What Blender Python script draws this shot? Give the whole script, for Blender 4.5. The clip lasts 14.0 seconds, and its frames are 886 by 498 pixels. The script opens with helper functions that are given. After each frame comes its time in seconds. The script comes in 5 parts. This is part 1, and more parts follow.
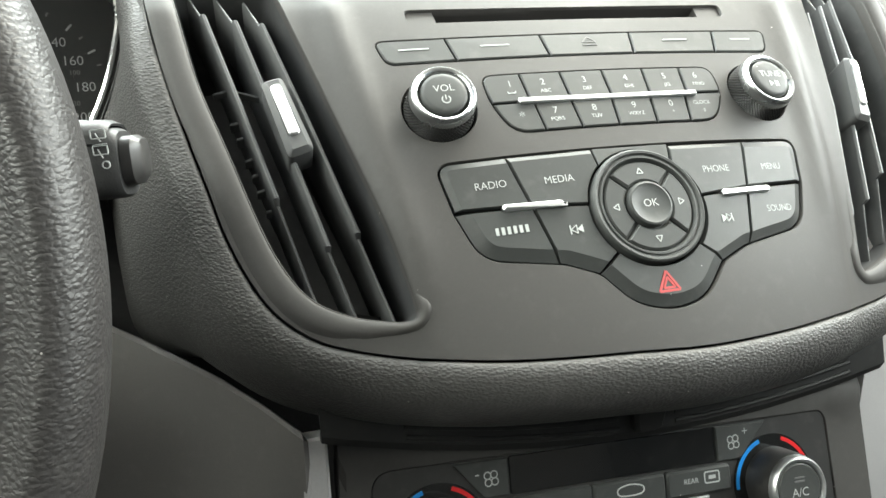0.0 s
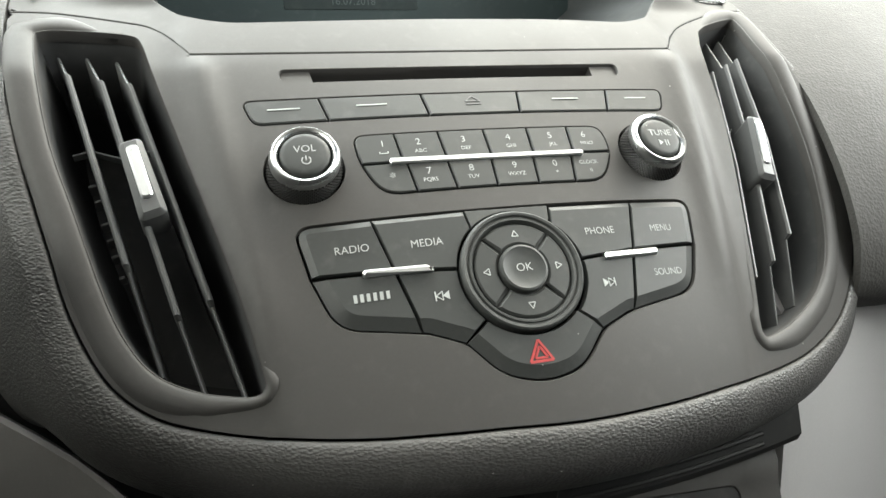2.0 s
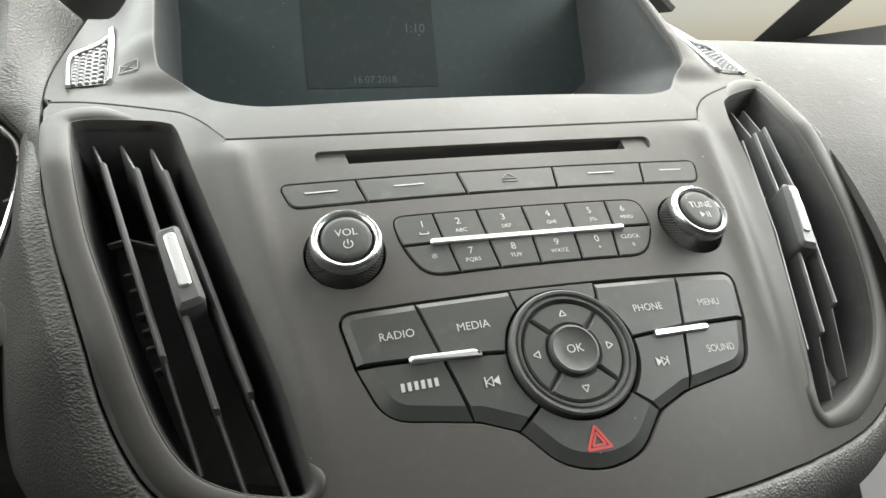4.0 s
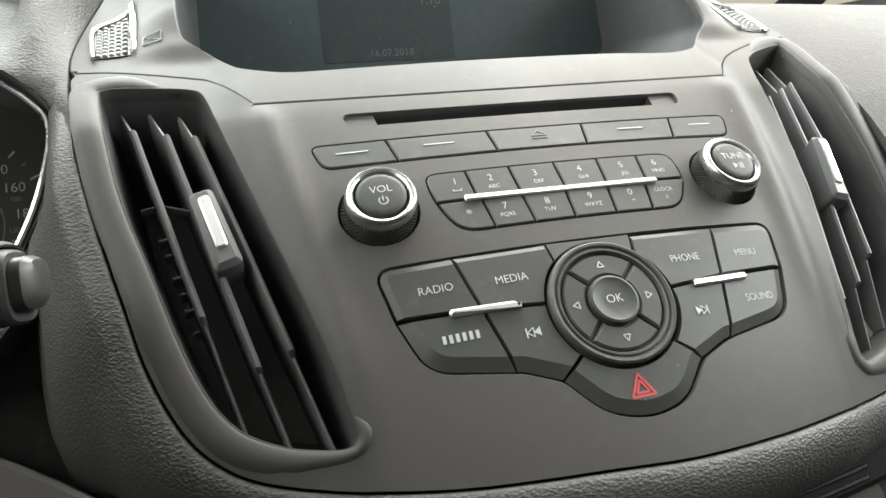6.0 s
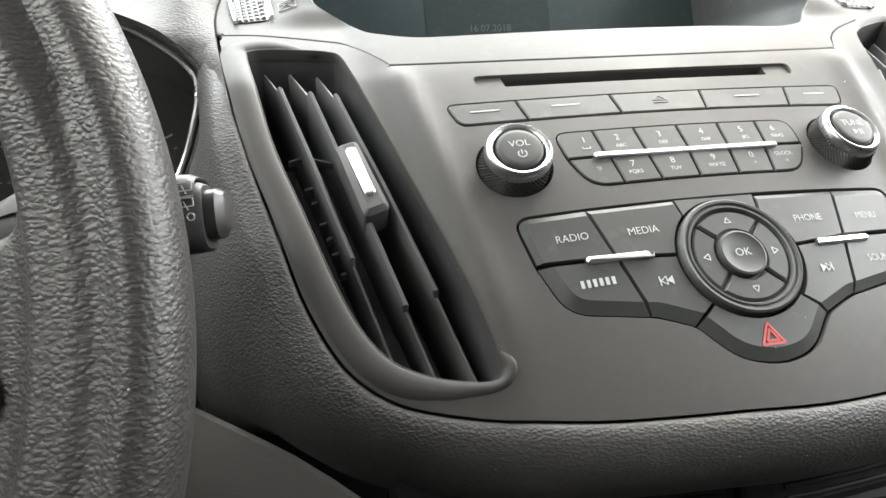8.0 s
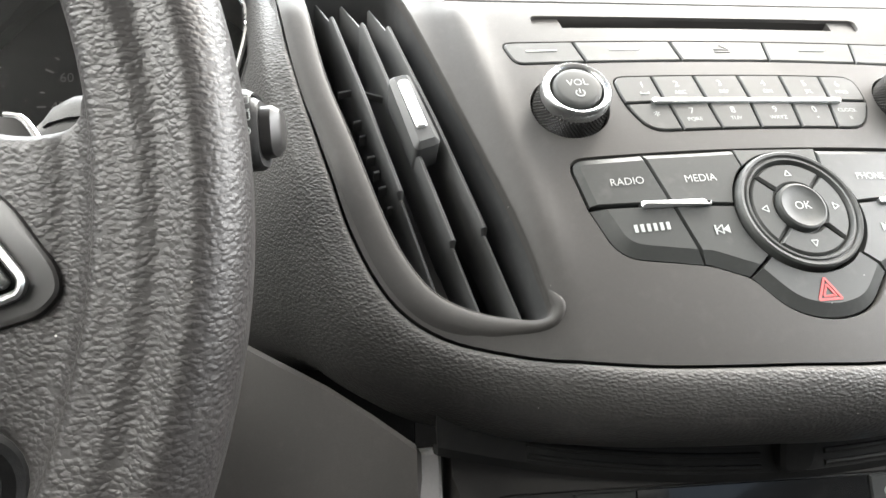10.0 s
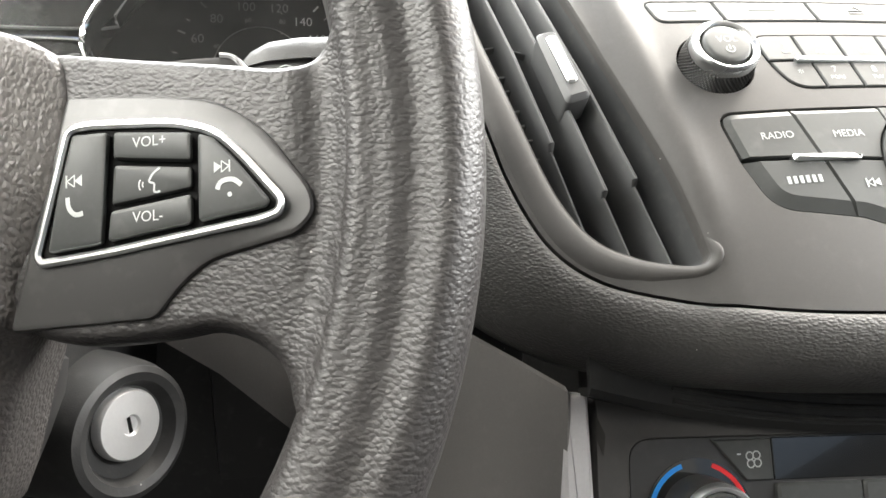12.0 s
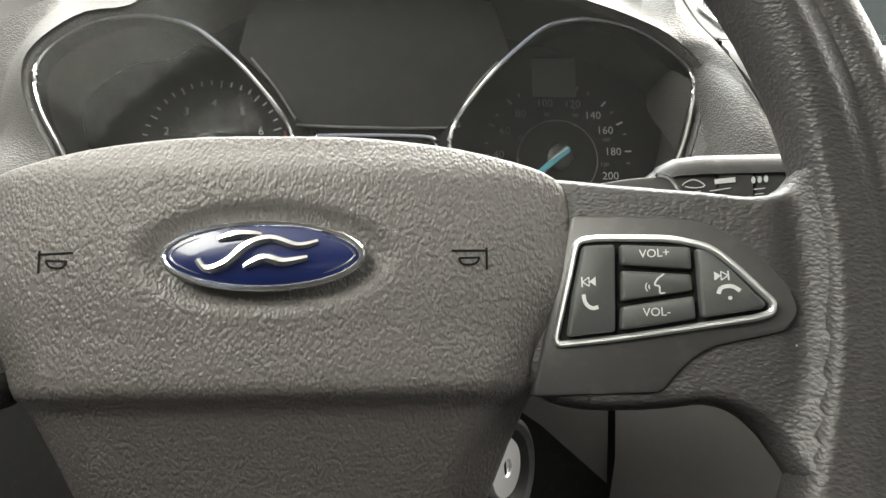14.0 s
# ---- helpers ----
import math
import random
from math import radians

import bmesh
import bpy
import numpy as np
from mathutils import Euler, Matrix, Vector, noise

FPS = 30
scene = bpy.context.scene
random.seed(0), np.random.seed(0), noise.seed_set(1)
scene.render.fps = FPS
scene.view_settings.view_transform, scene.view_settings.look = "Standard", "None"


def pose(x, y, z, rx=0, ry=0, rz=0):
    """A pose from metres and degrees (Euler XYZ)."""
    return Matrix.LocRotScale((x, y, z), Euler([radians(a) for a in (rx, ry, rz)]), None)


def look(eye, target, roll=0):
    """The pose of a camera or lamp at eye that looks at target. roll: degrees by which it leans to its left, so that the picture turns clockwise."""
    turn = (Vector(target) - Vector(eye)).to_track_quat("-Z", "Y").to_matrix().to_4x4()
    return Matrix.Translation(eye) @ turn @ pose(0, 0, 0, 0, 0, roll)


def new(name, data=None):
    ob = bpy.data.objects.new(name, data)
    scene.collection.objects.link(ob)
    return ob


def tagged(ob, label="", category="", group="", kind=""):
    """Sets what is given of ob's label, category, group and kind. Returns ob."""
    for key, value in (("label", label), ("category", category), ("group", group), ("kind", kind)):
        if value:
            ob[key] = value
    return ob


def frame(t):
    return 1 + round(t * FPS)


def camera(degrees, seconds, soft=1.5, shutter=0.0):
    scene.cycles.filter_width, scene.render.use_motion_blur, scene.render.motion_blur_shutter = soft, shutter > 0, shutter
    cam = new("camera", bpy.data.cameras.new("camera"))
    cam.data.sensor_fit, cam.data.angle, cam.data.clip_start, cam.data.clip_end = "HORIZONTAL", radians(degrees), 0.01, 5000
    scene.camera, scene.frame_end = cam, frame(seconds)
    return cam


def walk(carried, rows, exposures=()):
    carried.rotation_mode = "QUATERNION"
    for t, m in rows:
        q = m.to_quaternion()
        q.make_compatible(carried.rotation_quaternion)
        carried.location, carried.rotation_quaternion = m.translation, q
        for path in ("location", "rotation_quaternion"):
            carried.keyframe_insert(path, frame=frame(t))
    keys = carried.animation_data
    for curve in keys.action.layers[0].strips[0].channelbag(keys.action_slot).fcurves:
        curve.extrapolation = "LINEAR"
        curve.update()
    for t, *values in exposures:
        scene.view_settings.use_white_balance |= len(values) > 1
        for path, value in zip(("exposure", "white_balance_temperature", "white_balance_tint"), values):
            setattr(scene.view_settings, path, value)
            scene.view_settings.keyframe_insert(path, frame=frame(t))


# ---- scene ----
# world: x to the passenger's side, y ahead, z up; the CD slot's middle is at (0, 0, 0.8)
import mathutils.geometry
from math import sin, cos, pi, sqrt, atan2

cam = camera(65.8, 14.0)
PATH = [
    (0, (-0.146, -0.289, 0.811), (0.38, 1.506, 0.101), -0.5),
    (0.5, (-0.127, -0.302, 0.816), (0.374, 1.523, 0.168), -1.4),
    (1, (-0.108, -0.288, 0.807), (0.399, 1.537, 0.164), -1.5),
    (1.5, (-0.095, -0.286, 0.807), (0.441, 1.535, 0.179), -0.6),
    (2, (-0.095, -0.289, 0.81), (0.453, 1.552, 0.251), -0.6),
    (2.5, (-0.1, -0.289, 0.815), (0.461, 1.576, 0.36), -0.8),
    (2.7, (-0.102, -0.286, 0.818), (0.459, 1.585, 0.39), -0.8),
    (4.8, (-0.117, -0.274, 0.806), (0.438, 1.61, 0.427), -2.6),
    (5, (-0.124, -0.273, 0.799), (0.43, 1.61, 0.418), -2.6),
    (5.5, (-0.122, -0.279, 0.804), (0.416, 1.607, 0.411), -3.2),
    (6, (-0.118, -0.275, 0.802), (0.419, 1.61, 0.405), -3.9),
    (6.5, (-0.113, -0.272, 0.803), (0.428, 1.609, 0.396), -4.2),
    (7, (-0.115, -0.275, 0.803), (0.423, 1.607, 0.391), -4.4),
    (7.5, (-0.118, -0.275, 0.801), (0.419, 1.607, 0.387), -4.3),
    (8, (-0.158, -0.282, 0.791), (0.275, 1.628, 0.385), -3.0),
    (8.5, (-0.169, -0.282, 0.783), (0.192, 1.64, 0.368), -2.0),
    (9, (-0.168, -0.278, 0.779), (0.191, 1.643, 0.352), -1.3),
    (11.5, (-0.189, -0.279, 0.771), (0.204, 1.61, 0.245), 0.8),
    (12, (-0.219, -0.282, 0.765), (0.106, 1.626, 0.257), 0.3),
    (12.5, (-0.265, -0.31, 0.777), (-0.095, 1.625, 0.3), -0.7),
    (13, (-0.302, -0.322, 0.821), (-0.163, 1.624, 0.381), -0.5),
    (13.5, (-0.307, -0.323, 0.812), (-0.188, 1.629, 0.39), -0.3),
    (14, (-0.333, -0.312, 0.791), (-0.258, 1.647, 0.395), -0.0),
]
EXPOSURES = [(0, 0.83, 6600, 0), (0.5, 0.27, 6600, 1), (1.0, 0.81, 6600, 1), (1.5, 0.41, 6700, 2.5), (2.5, 0.32, 6700, 2.5), (5, 0.13, 6700, 4), (5.5, 0.52, 6700, 4), (6, 0.2, 6700, 4), (7.5, 0.13, 6600, 5), (8.0, 0.5, 6600, 6.5), (8.5, 1.01, 6600, 8), (9, 1.07, 6600, 8), (11.5, 1.2, 6700, 8), (12.0, 1.42, 6750, 8), (12.5, 1.77, 6800, 8), (13, 1.31, 6800, 7), (13.5, 0.24, 6800, 6), (14, 0.84, 6900, 5)]

walk(cam, [(t, look(e, g, r)) for t, e, g, r in PATH], EXPOSURES)

# ---------------------------------------------------------------- light
SUN_ELEV, SUN_TURN = 55.0, 60.0
W_FRONT, W_RIGHT, W_LEFT, W_BACK = 29.0, 13, 9.4, 0.3
world = bpy.data.worlds.new("overcast_sky")
scene.world = world
world.use_nodes = True
wn = world.node_tree.nodes
sky = wn.new("ShaderNodeTexSky")
sky.sky_type, sky.sun_disc = "NISHITA", False
sky.sun_elevation, sky.sun_rotation = radians(SUN_ELEV), radians(SUN_TURN)
sky.air_density, sky.dust_density, sky.ozone_density = 1.0, 6.0, 0.6
wn["Background"].inputs["Strength"].default_value = 0.1
world.node_tree.links.new(sky.outputs["Color"], wn["Background"].inputs["Color"])
sun = new("sun", bpy.data.lights.new("sun", "SUN"))
sun.data.energy, sun.data.angle, sun.data.color = 1.2, radians(25), (1.0, 0.97, 0.93)
sun.matrix_world = look((0, 0, 4), Vector((0, 0, 4)) - Vector((sin(radians(SUN_TURN)) * cos(radians(SUN_ELEV)), cos(radians(SUN_TURN)) * cos(radians(SUN_ELEV)), sin(radians(SUN_ELEV)))))



def window_light(name, at, aim, width, height, watts, color):
    """An area lamp: sky light through a window's opening, and the added rear fill."""
    la = new(name, bpy.data.lights.new(name, "AREA"))
    la.data.shape, la.data.size, la.data.size_y, la.data.energy, la.data.color = "RECTANGLE", width, height, watts, color
    la.matrix_world = look(at, aim)


window_light("windscreen_light", (-0.02, 0.43, 1.36), (-0.02, -0.08, 0.75), 1.3, 0.6, W_FRONT, (0.95, 0.98, 1.0))
window_light("passenger_window_light", (0.74, -0.06, 1.13), (-0.1, 0.0, 0.75), 1.0, 0.3, W_RIGHT, (0.97, 0.98, 1.0))
window_light("driver_window_light", (-0.72, -0.11, 1.17), (-0.1, -0.05, 0.75), 1.0, 0.3, W_LEFT, (1.0, 0.99, 0.96))
# added weak warm fill from behind; the rear wall has no window
window_light("rear_fill_light", (0.1, -1.6, 1.14), (-0.2, 0.0, 0.75), 1.2, 0.3, W_BACK, (1.0, 0.98, 0.95))


# ---------------------------------------------------------------- materials
def mat(name, color, rough=0.5, metal=0.0, coat=0.0, spec=0.5):
    m = bpy.data.materials.new(name)
    m.use_nodes = True
    b = m.node_tree.nodes["Principled BSDF"]
    b.inputs["Base Color"].default_value = (*color, 1)
    b.inputs["Roughness"].default_value, b.inputs["Metallic"].default_value = rough, metal
    b.inputs["Coat Weight"].default_value, b.inputs["Specular IOR Level"].default_value = coat, spec
    return m


def wear(m, color, grain=900.0, amount=0.18, dust=(0.5, 0.48, 0.45), dust_amount=0.05, rough=None):
    """Tone that varies at two scales, a little dust, and roughness that follows it."""
    nt = m.node_tree
    n, l = nt.nodes, nt.links
    b = n["Principled BSDF"]
    tc = n.new("ShaderNodeTexCoord")
    fine, broad, specks = n.new("ShaderNodeTexNoise"), n.new("ShaderNodeTexNoise"), n.new("ShaderNodeTexNoise")
    fine.inputs["Scale"].default_value, fine.inputs["Detail"].default_value = grain, 3
    broad.inputs["Scale"].default_value, broad.inputs["Detail"].default_value = 14.0, 5
    specks.inputs["Scale"].default_value, specks.inputs["Detail"].default_value = 160.0, 8
    for t in (fine, broad, specks):
        l.new(tc.outputs["Object"], t.inputs["Vector"])
    mix = n.new("ShaderNodeMix")
    mix.data_type = "RGBA"
    mix.inputs[6].default_value = (*[c * (1 - amount) for c in color], 1)
    mix.inputs[7].default_value = (*[c * (1 + amount) for c in color], 1)
    add = n.new("ShaderNodeMath")
    add.operation, add.use_clamp = "MULTIPLY_ADD", True
    l.new(fine.outputs["Fac"], add.inputs[0])
    add.inputs[1].default_value = 0.5
    half = n.new("ShaderNodeMath")
    half.operation = "MULTIPLY"
    half.inputs[1].default_value = 0.5
    l.new(broad.outputs["Fac"], half.inputs[0])
    l.new(half.outputs[0], add.inputs[2])
    l.new(add.outputs[0], mix.inputs[0])
    ramp = n.new("ShaderNodeMapRange")
    ramp.inputs["From Min"].default_value, ramp.inputs["From Max"].default_value = 0.55, 0.8
    ramp.inputs["To Max"].default_value = dust_amount
    l.new(specks.outputs["Fac"], ramp.inputs["Value"])
    top = n.new("ShaderNodeMix")
    top.data_type = "RGBA"
    top.inputs[7].default_value = (*dust, 1)
    l.new(ramp.outputs[0], top.inputs[0])
    l.new(mix.outputs[2], top.inputs[6])
    # sparse pale dust specks
    dots, close, few, lit, spot = n.new("ShaderNodeTexVoronoi"), n.new("ShaderNodeMath"), n.new("ShaderNodeMath"), n.new("ShaderNodeMath"), n.new("ShaderNodeMix")
    dots.inputs["Scale"].default_value = 130
    l.new(tc.outputs["Object"], dots.inputs["Vector"])
    split = n.new("ShaderNodeSeparateColor")
    l.new(dots.outputs["Color"], split.inputs[0])
    close.operation, close.inputs[1].default_value = "LESS_THAN", 0.035
    few.operation, few.inputs[1].default_value = "GREATER_THAN", 0.8
    l.new(dots.outputs["Distance"], close.inputs[0])
    l.new(split.outputs[0], few.inputs[0])
    lit.operation = "MULTIPLY"
    l.new(close.outputs[0], lit.inputs[0])
    l.new(few.outputs[0], lit.inputs[1])
    spot.data_type = "RGBA"
    spot.inputs[7].default_value = (0.4, 0.39, 0.37, 1)
    l.new(lit.outputs[0], spot.inputs[0])
    l.new(top.outputs[2], spot.inputs[6])
    l.new(spot.outputs[2], b.inputs["Base Color"])
    if rough:
        rr = n.new("ShaderNodeMapRange")
        rr.inputs["From Min"].default_value, rr.inputs["From Max"].default_value = 0.3, 0.7
        rr.inputs["To Min"].default_value, rr.inputs["To Max"].default_value = rough
        l.new(broad.outputs["Fac"], rr.inputs["Value"])
        l.new(rr.outputs[0], b.inputs["Roughness"])
    return m


def bump(m, kind, scale, strength, distance=0.0004, stretch=(1, 1, 1)):
    nt = m.node_tree
    n, l = nt.nodes, nt.links
    tc, mp = n.new("ShaderNodeTexCoord"), n.new("ShaderNodeMapping")
    mp.inputs["Scale"].default_value = stretch
    l.new(tc.outputs["Object"], mp.inputs["Vector"])
    bp = n.new("ShaderNodeBump")
    bp.inputs["Strength"].default_value, bp.inputs["Distance"].default_value = strength, distance
    if kind == "grain":
        # leather: rounded pebbles parted by creases, bent by a broad noise
        warp, scl, addv = n.new("ShaderNodeTexNoise"), n.new("ShaderNodeVectorMath"), n.new("ShaderNodeVectorMath")
        warp.inputs["Scale"].default_value, warp.inputs["Detail"].default_value = scale * 0.7, 2
        scl.operation, scl.inputs["Scale"].default_value = "SCALE", 1.1 / scale
        l.new(mp.outputs[0], warp.inputs["Vector"])
        l.new(warp.outputs["Color"], scl.inputs[0])
        l.new(mp.outputs[0], addv.inputs[0])
        l.new(scl.outputs[0], addv.inputs[1])
        vor, dome, fine, add = n.new("ShaderNodeTexVoronoi"), n.new("ShaderNodeMapRange"), n.new("ShaderNodeTexNoise"), n.new("ShaderNodeMath")
        vor.feature = "SMOOTH_F1"
        vor.inputs["Smoothness"].default_value = 0.25
        vor.inputs["Scale"].default_value = scale
        l.new(addv.outputs[0], vor.inputs["Vector"])
        dome.interpolation_type = "LINEAR"
        dome.inputs["From Min"].default_value, dome.inputs["From Max"].default_value = 0.1, 0.75
        dome.inputs["To Min"].default_value, dome.inputs["To Max"].default_value = 1.0, 0.0
        l.new(vor.outputs["Distance"], dome.inputs["Value"])
        fine.inputs["Scale"].default_value, fine.inputs["Detail"].default_value = scale * 0.9, 2
        l.new(mp.outputs[0], fine.inputs["Vector"])
        add.operation, add.inputs[1].default_value = "MULTIPLY_ADD", 0.35
        l.new(fine.outputs["Fac"], add.inputs[0])
        l.new(dome.outputs[0], add.inputs[2])
        l.new(add.outputs[0], bp.inputs["Height"])
    else:
        nz = n.new("ShaderNodeTexNoise")
        nz.inputs["Scale"].default_value, nz.inputs["Detail"].default_value = scale, 4
        l.new(mp.outputs[0], nz.inputs["Vector"])
        l.new(nz.outputs["Fac"], bp.inputs["Height"])
    l.new(bp.outputs[0], n["Principled BSDF"].inputs["Normal"])
    return m


def make(name, color, rough=0.5, metal=0.0, coat=0.0, amount=0.15, dust=0.05, bumps=None, rr=None, spec=0.5):
    m = wear(mat(name, color, rough, metal, coat, spec), color, amount=amount, dust_amount=dust, rough=rr)
    if bumps:
        bump(m, *bumps)
    return m


FACE = make("satin_grey_plastic", (0.062, 0.0595, 0.057), 0.56, spec=0.32, rr=(0.5, 0.6), bumps=("noise", 2600, 0.14, 0.0002), dust=0.025)
BUTTON = make("charcoal_button_plastic", (0.044, 0.0465, 0.045), 0.36, rr=(0.46, 0.56), spec=0.4, bumps=("noise", 3000, 0.1, 0.0002), dust=0.05)
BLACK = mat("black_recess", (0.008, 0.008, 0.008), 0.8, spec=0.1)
VENT = make("black_vent_plastic", (0.056, 0.057, 0.058), 0.5, dust=0.06, rr=(0.34, 0.5))
LEDGE = make("dull_black_ledge_plastic", (0.018, 0.018, 0.0175), 0.6, dust=0.03, rr=(0.55, 0.65), spec=0.35)
SLAT = make("dark_slat_plastic", (0.11, 0.112, 0.112), 0.46, dust=0.05, rr=(0.34, 0.48))
PAD = make("grained_soft_dash", (0.053, 0.0515, 0.0495), 0.55, bumps=("grain", 860, 0.48, 0.0005, (0.7, 0.9, 1.3)), dust=0.05, rr=(0.46, 0.58), spec=0.45)
DASH = make("grained_grey_dash", (0.07, 0.068, 0.065), 0.6, bumps=("grain", 640, 0.3, 0.0005), dust=0.05, rr=(0.58, 0.68), spec=0.22)
LEATHER = make("black_wheel_leather", (0.028, 0.0262, 0.0258), 0.42, bumps=("grain", 740, 0.32, 0.0005, (0.8, 0.8, 1.25)), dust=0.03, rr=(0.43, 0.53), spec=0.5)
HUBSKIN = make("grained_airbag_skin", (0.098, 0.09, 0.0855), 0.46, bumps=("grain", 780, 0.62, 0.0006, (1.15, 0.9, 0.75)), dust=0.04, rr=(0.44, 0.56))
SATIN = make("satin_black_plastic", (0.034, 0.0332, 0.0325), 0.4, dust=0.05, rr=(0.32, 0.45))
COLUMN = make("column_plastic", (0.028, 0.028, 0.028), 0.5, bumps=("noise", 1600, 0.3, 0.0003), dust=0.05)
KNEE = make("grey_lower_trim", (0.15, 0.143, 0.136), 0.5, bumps=("noise", 1500, 0.3, 0.0003), dust=0.05, rr=(0.42, 0.55))
SILVER = make("silver_grey_trim", (0.52, 0.51, 0.51), 0.42, metal=0.2, dust=0.05, rr=(0.36, 0.46))
CHROME = make("chrome", (0.82, 0.83, 0.84), 0.12, metal=1.0, amount=0.04, dust=0.03, rr=(0.08, 0.18))
SATINCHROME = make("satin_chrome", (0.86, 0.87, 0.87), 0.36, metal=1.0, amount=0.05, dust=0.03, rr=(0.3, 0.42))
GLOSS = make("glossy_black_plastic", (0.01, 0.0105, 0.011), 0.12, coat=0.5, dust=0.03)
SCREEN = make("dark_teal_screen_glass", (0.04, 0.056, 0.058), 0.45, dust=0.04, spec=0.3)
DIALFACE = make("black_dial_face", (0.006, 0.006, 0.0062), 0.6, dust=0.02, spec=0.2)
PRINT = mat("pale_grey_print", (0.42, 0.44, 0.43), 0.5)
DIMPRINT = mat("dim_grey_print", (0.12, 0.12, 0.12), 0.6)
# dial print where light falls; the shaded numerals take the dim print
LITPRINT = mat("lit_dial_print", (0.36, 0.36, 0.36), 0.6)
RED = mat("red_print", (0.42, 0.05, 0.05), 0.5)
DIALRED = mat("dark_red_print", (0.14, 0.012, 0.01), 0.45)
TEMPRED = mat("temperature_red", (0.65, 0.02, 0.025), 0.35)
TEMPBLUE = mat("temperature_blue", (0.02, 0.25, 0.7), 0.35)
NEEDLE = mat("teal_needle", (0.1, 0.42, 0.52), 0.35)
BLUE = mat("deep_blue_enamel", (0.006, 0.013, 0.07), 0.25, coat=0.5)
KNOBRING = make("turned_satin_chrome", (0.5, 0.51, 0.51), 0.26, metal=1.0, amount=0.06, dust=0.03, rr=(0.22, 0.34))
STEEL = make("brushed_steel", (0.72, 0.72, 0.72), 0.4, metal=0.7, amount=0.08)
ROOF = make("pale_headliner", (0.62, 0.6, 0.57), 0.9, bumps=("noise", 900, 0.3, 0.0005))
CABIN = make("dark_cabin_trim", (0.06, 0.058, 0.056), 0.7)
CARPET = make("dark_carpet", (0.025, 0.025, 0.026), 0.95, bumps=("noise", 700, 0.8, 0.002))
DISPLAY = make("dull_black_display", (0.028, 0.038, 0.039), 0.48, dust=0.03, spec=0.25)
RECESS = make("dark_recess_plastic", (0.048, 0.052, 0.053), 0.55, dust=0.04, rr=(0.48, 0.6))
# clear cover: see-through, glossy by Fresnel, haze painted as a trace of grey
LENS = bpy.data.materials.new("hazy_clear_cover")
LENS.use_nodes = True
ln, ll = LENS.node_tree.nodes, LENS.node_tree.links
ln.remove(ln["Principled BSDF"])
see, shine, film, fres = ln.new("ShaderNodeBsdfTransparent"), ln.new("ShaderNodeBsdfGlossy"), ln.new("ShaderNodeBsdfDiffuse"), ln.new("ShaderNodeFresnel")
shine.inputs["Roughness"].default_value, fres.inputs["IOR"].default_value = 0.12, 1.14
film.inputs["Color"].default_value = (0.5, 0.5, 0.48, 1)
m1, m2, nz_, mr_ = ln.new("ShaderNodeMixShader"), ln.new("ShaderNodeMixShader"), ln.new("ShaderNodeTexNoise"), ln.new("ShaderNodeMapRange")
nz_.inputs["Scale"].default_value, nz_.inputs["Detail"].default_value = 30, 8
mr_.inputs["From Min"].default_value, mr_.inputs["From Max"].default_value = 0.3, 0.7
mr_.inputs["To Min"].default_value, mr_.inputs["To Max"].default_value = 0.02, 0.035
ll.new(nz_.outputs["Fac"], mr_.inputs["Value"])
ll.new(fres.outputs[0], m1.inputs[0])
ll.new(see.outputs[0], m1.inputs[1])
ll.new(shine.outputs[0], m1.inputs[2])
ll.new(mr_.outputs[0], m2.inputs[0])
ll.new(m1.outputs[0], m2.inputs[1])
ll.new(film.outputs[0], m2.inputs[2])
ll.new(m2.outputs[0], ln["Material Output"].inputs["Surface"])
LCD = bpy.data.materials.new("lcd_glow")
LCD.use_nodes = True
LCD.node_tree.nodes["Principled BSDF"].inputs["Base Color"].default_value = (0.075, 0.09, 0.09, 1)
LCD.node_tree.nodes["Principled BSDF"].inputs["Emission Color"].default_value = (0.6, 0.75, 0.8, 1)
LCD.node_tree.nodes["Principled BSDF"].inputs["Emission Strength"].default_value = 0.008


# ---------------------------------------------------------------- building tools
def thing(name, at, label, category, group="", kind=""):
    e = new(name)
    e.empty_display_size = 0.02
    e.matrix_world = Matrix.Translation(at)
    return tagged(e, label, category, group, kind)


def base(ob):
    """The world matrix of a thing or part, worked out from its parents."""
    m = ob.matrix_basis.copy()
    return base(ob.parent) @ ob.matrix_parent_inverse @ m if ob.parent else m


def part(name, bm, material, parent=None, label="", smooth=True, angle=35):
    me = bpy.data.meshes.new(name)
    bmesh.ops.recalc_face_normals(bm, faces=bm.faces)
    if smooth:
        for f in bm.faces:
            f.smooth = True
        for e in bm.edges:
            if len(e.link_faces) == 2 and e.calc_face_angle(0) > radians(angle):
                e.smooth = False
    bm.to_mesh(me)
    bm.free()
    me.materials.append(material)
    ob = new(name, me)
    if parent:
        ob.parent = parent
        ob.matrix_parent_inverse = base(parent).inverted()
    if label:
        ob["label"] = label
    return ob


def ss(x):
    x = min(1.0, max(0.0, x))
    return x * x * (3 - 2 * x)


def profile(v):
    """Centre stack: the (y, z) and slope of its face, v metres below the CD slot."""
    y, z, n = 0.0, 0.8, 16
    h = v / n
    th = lambda s: radians(38 + 123 * s if s >= 0 else max(27, 38 + 160 * s))
    for i in range(n):
        a = th((i + 0.5) * h)
        y -= cos(a) * h
        z -= sin(a) * h
    return y, z, th(v)


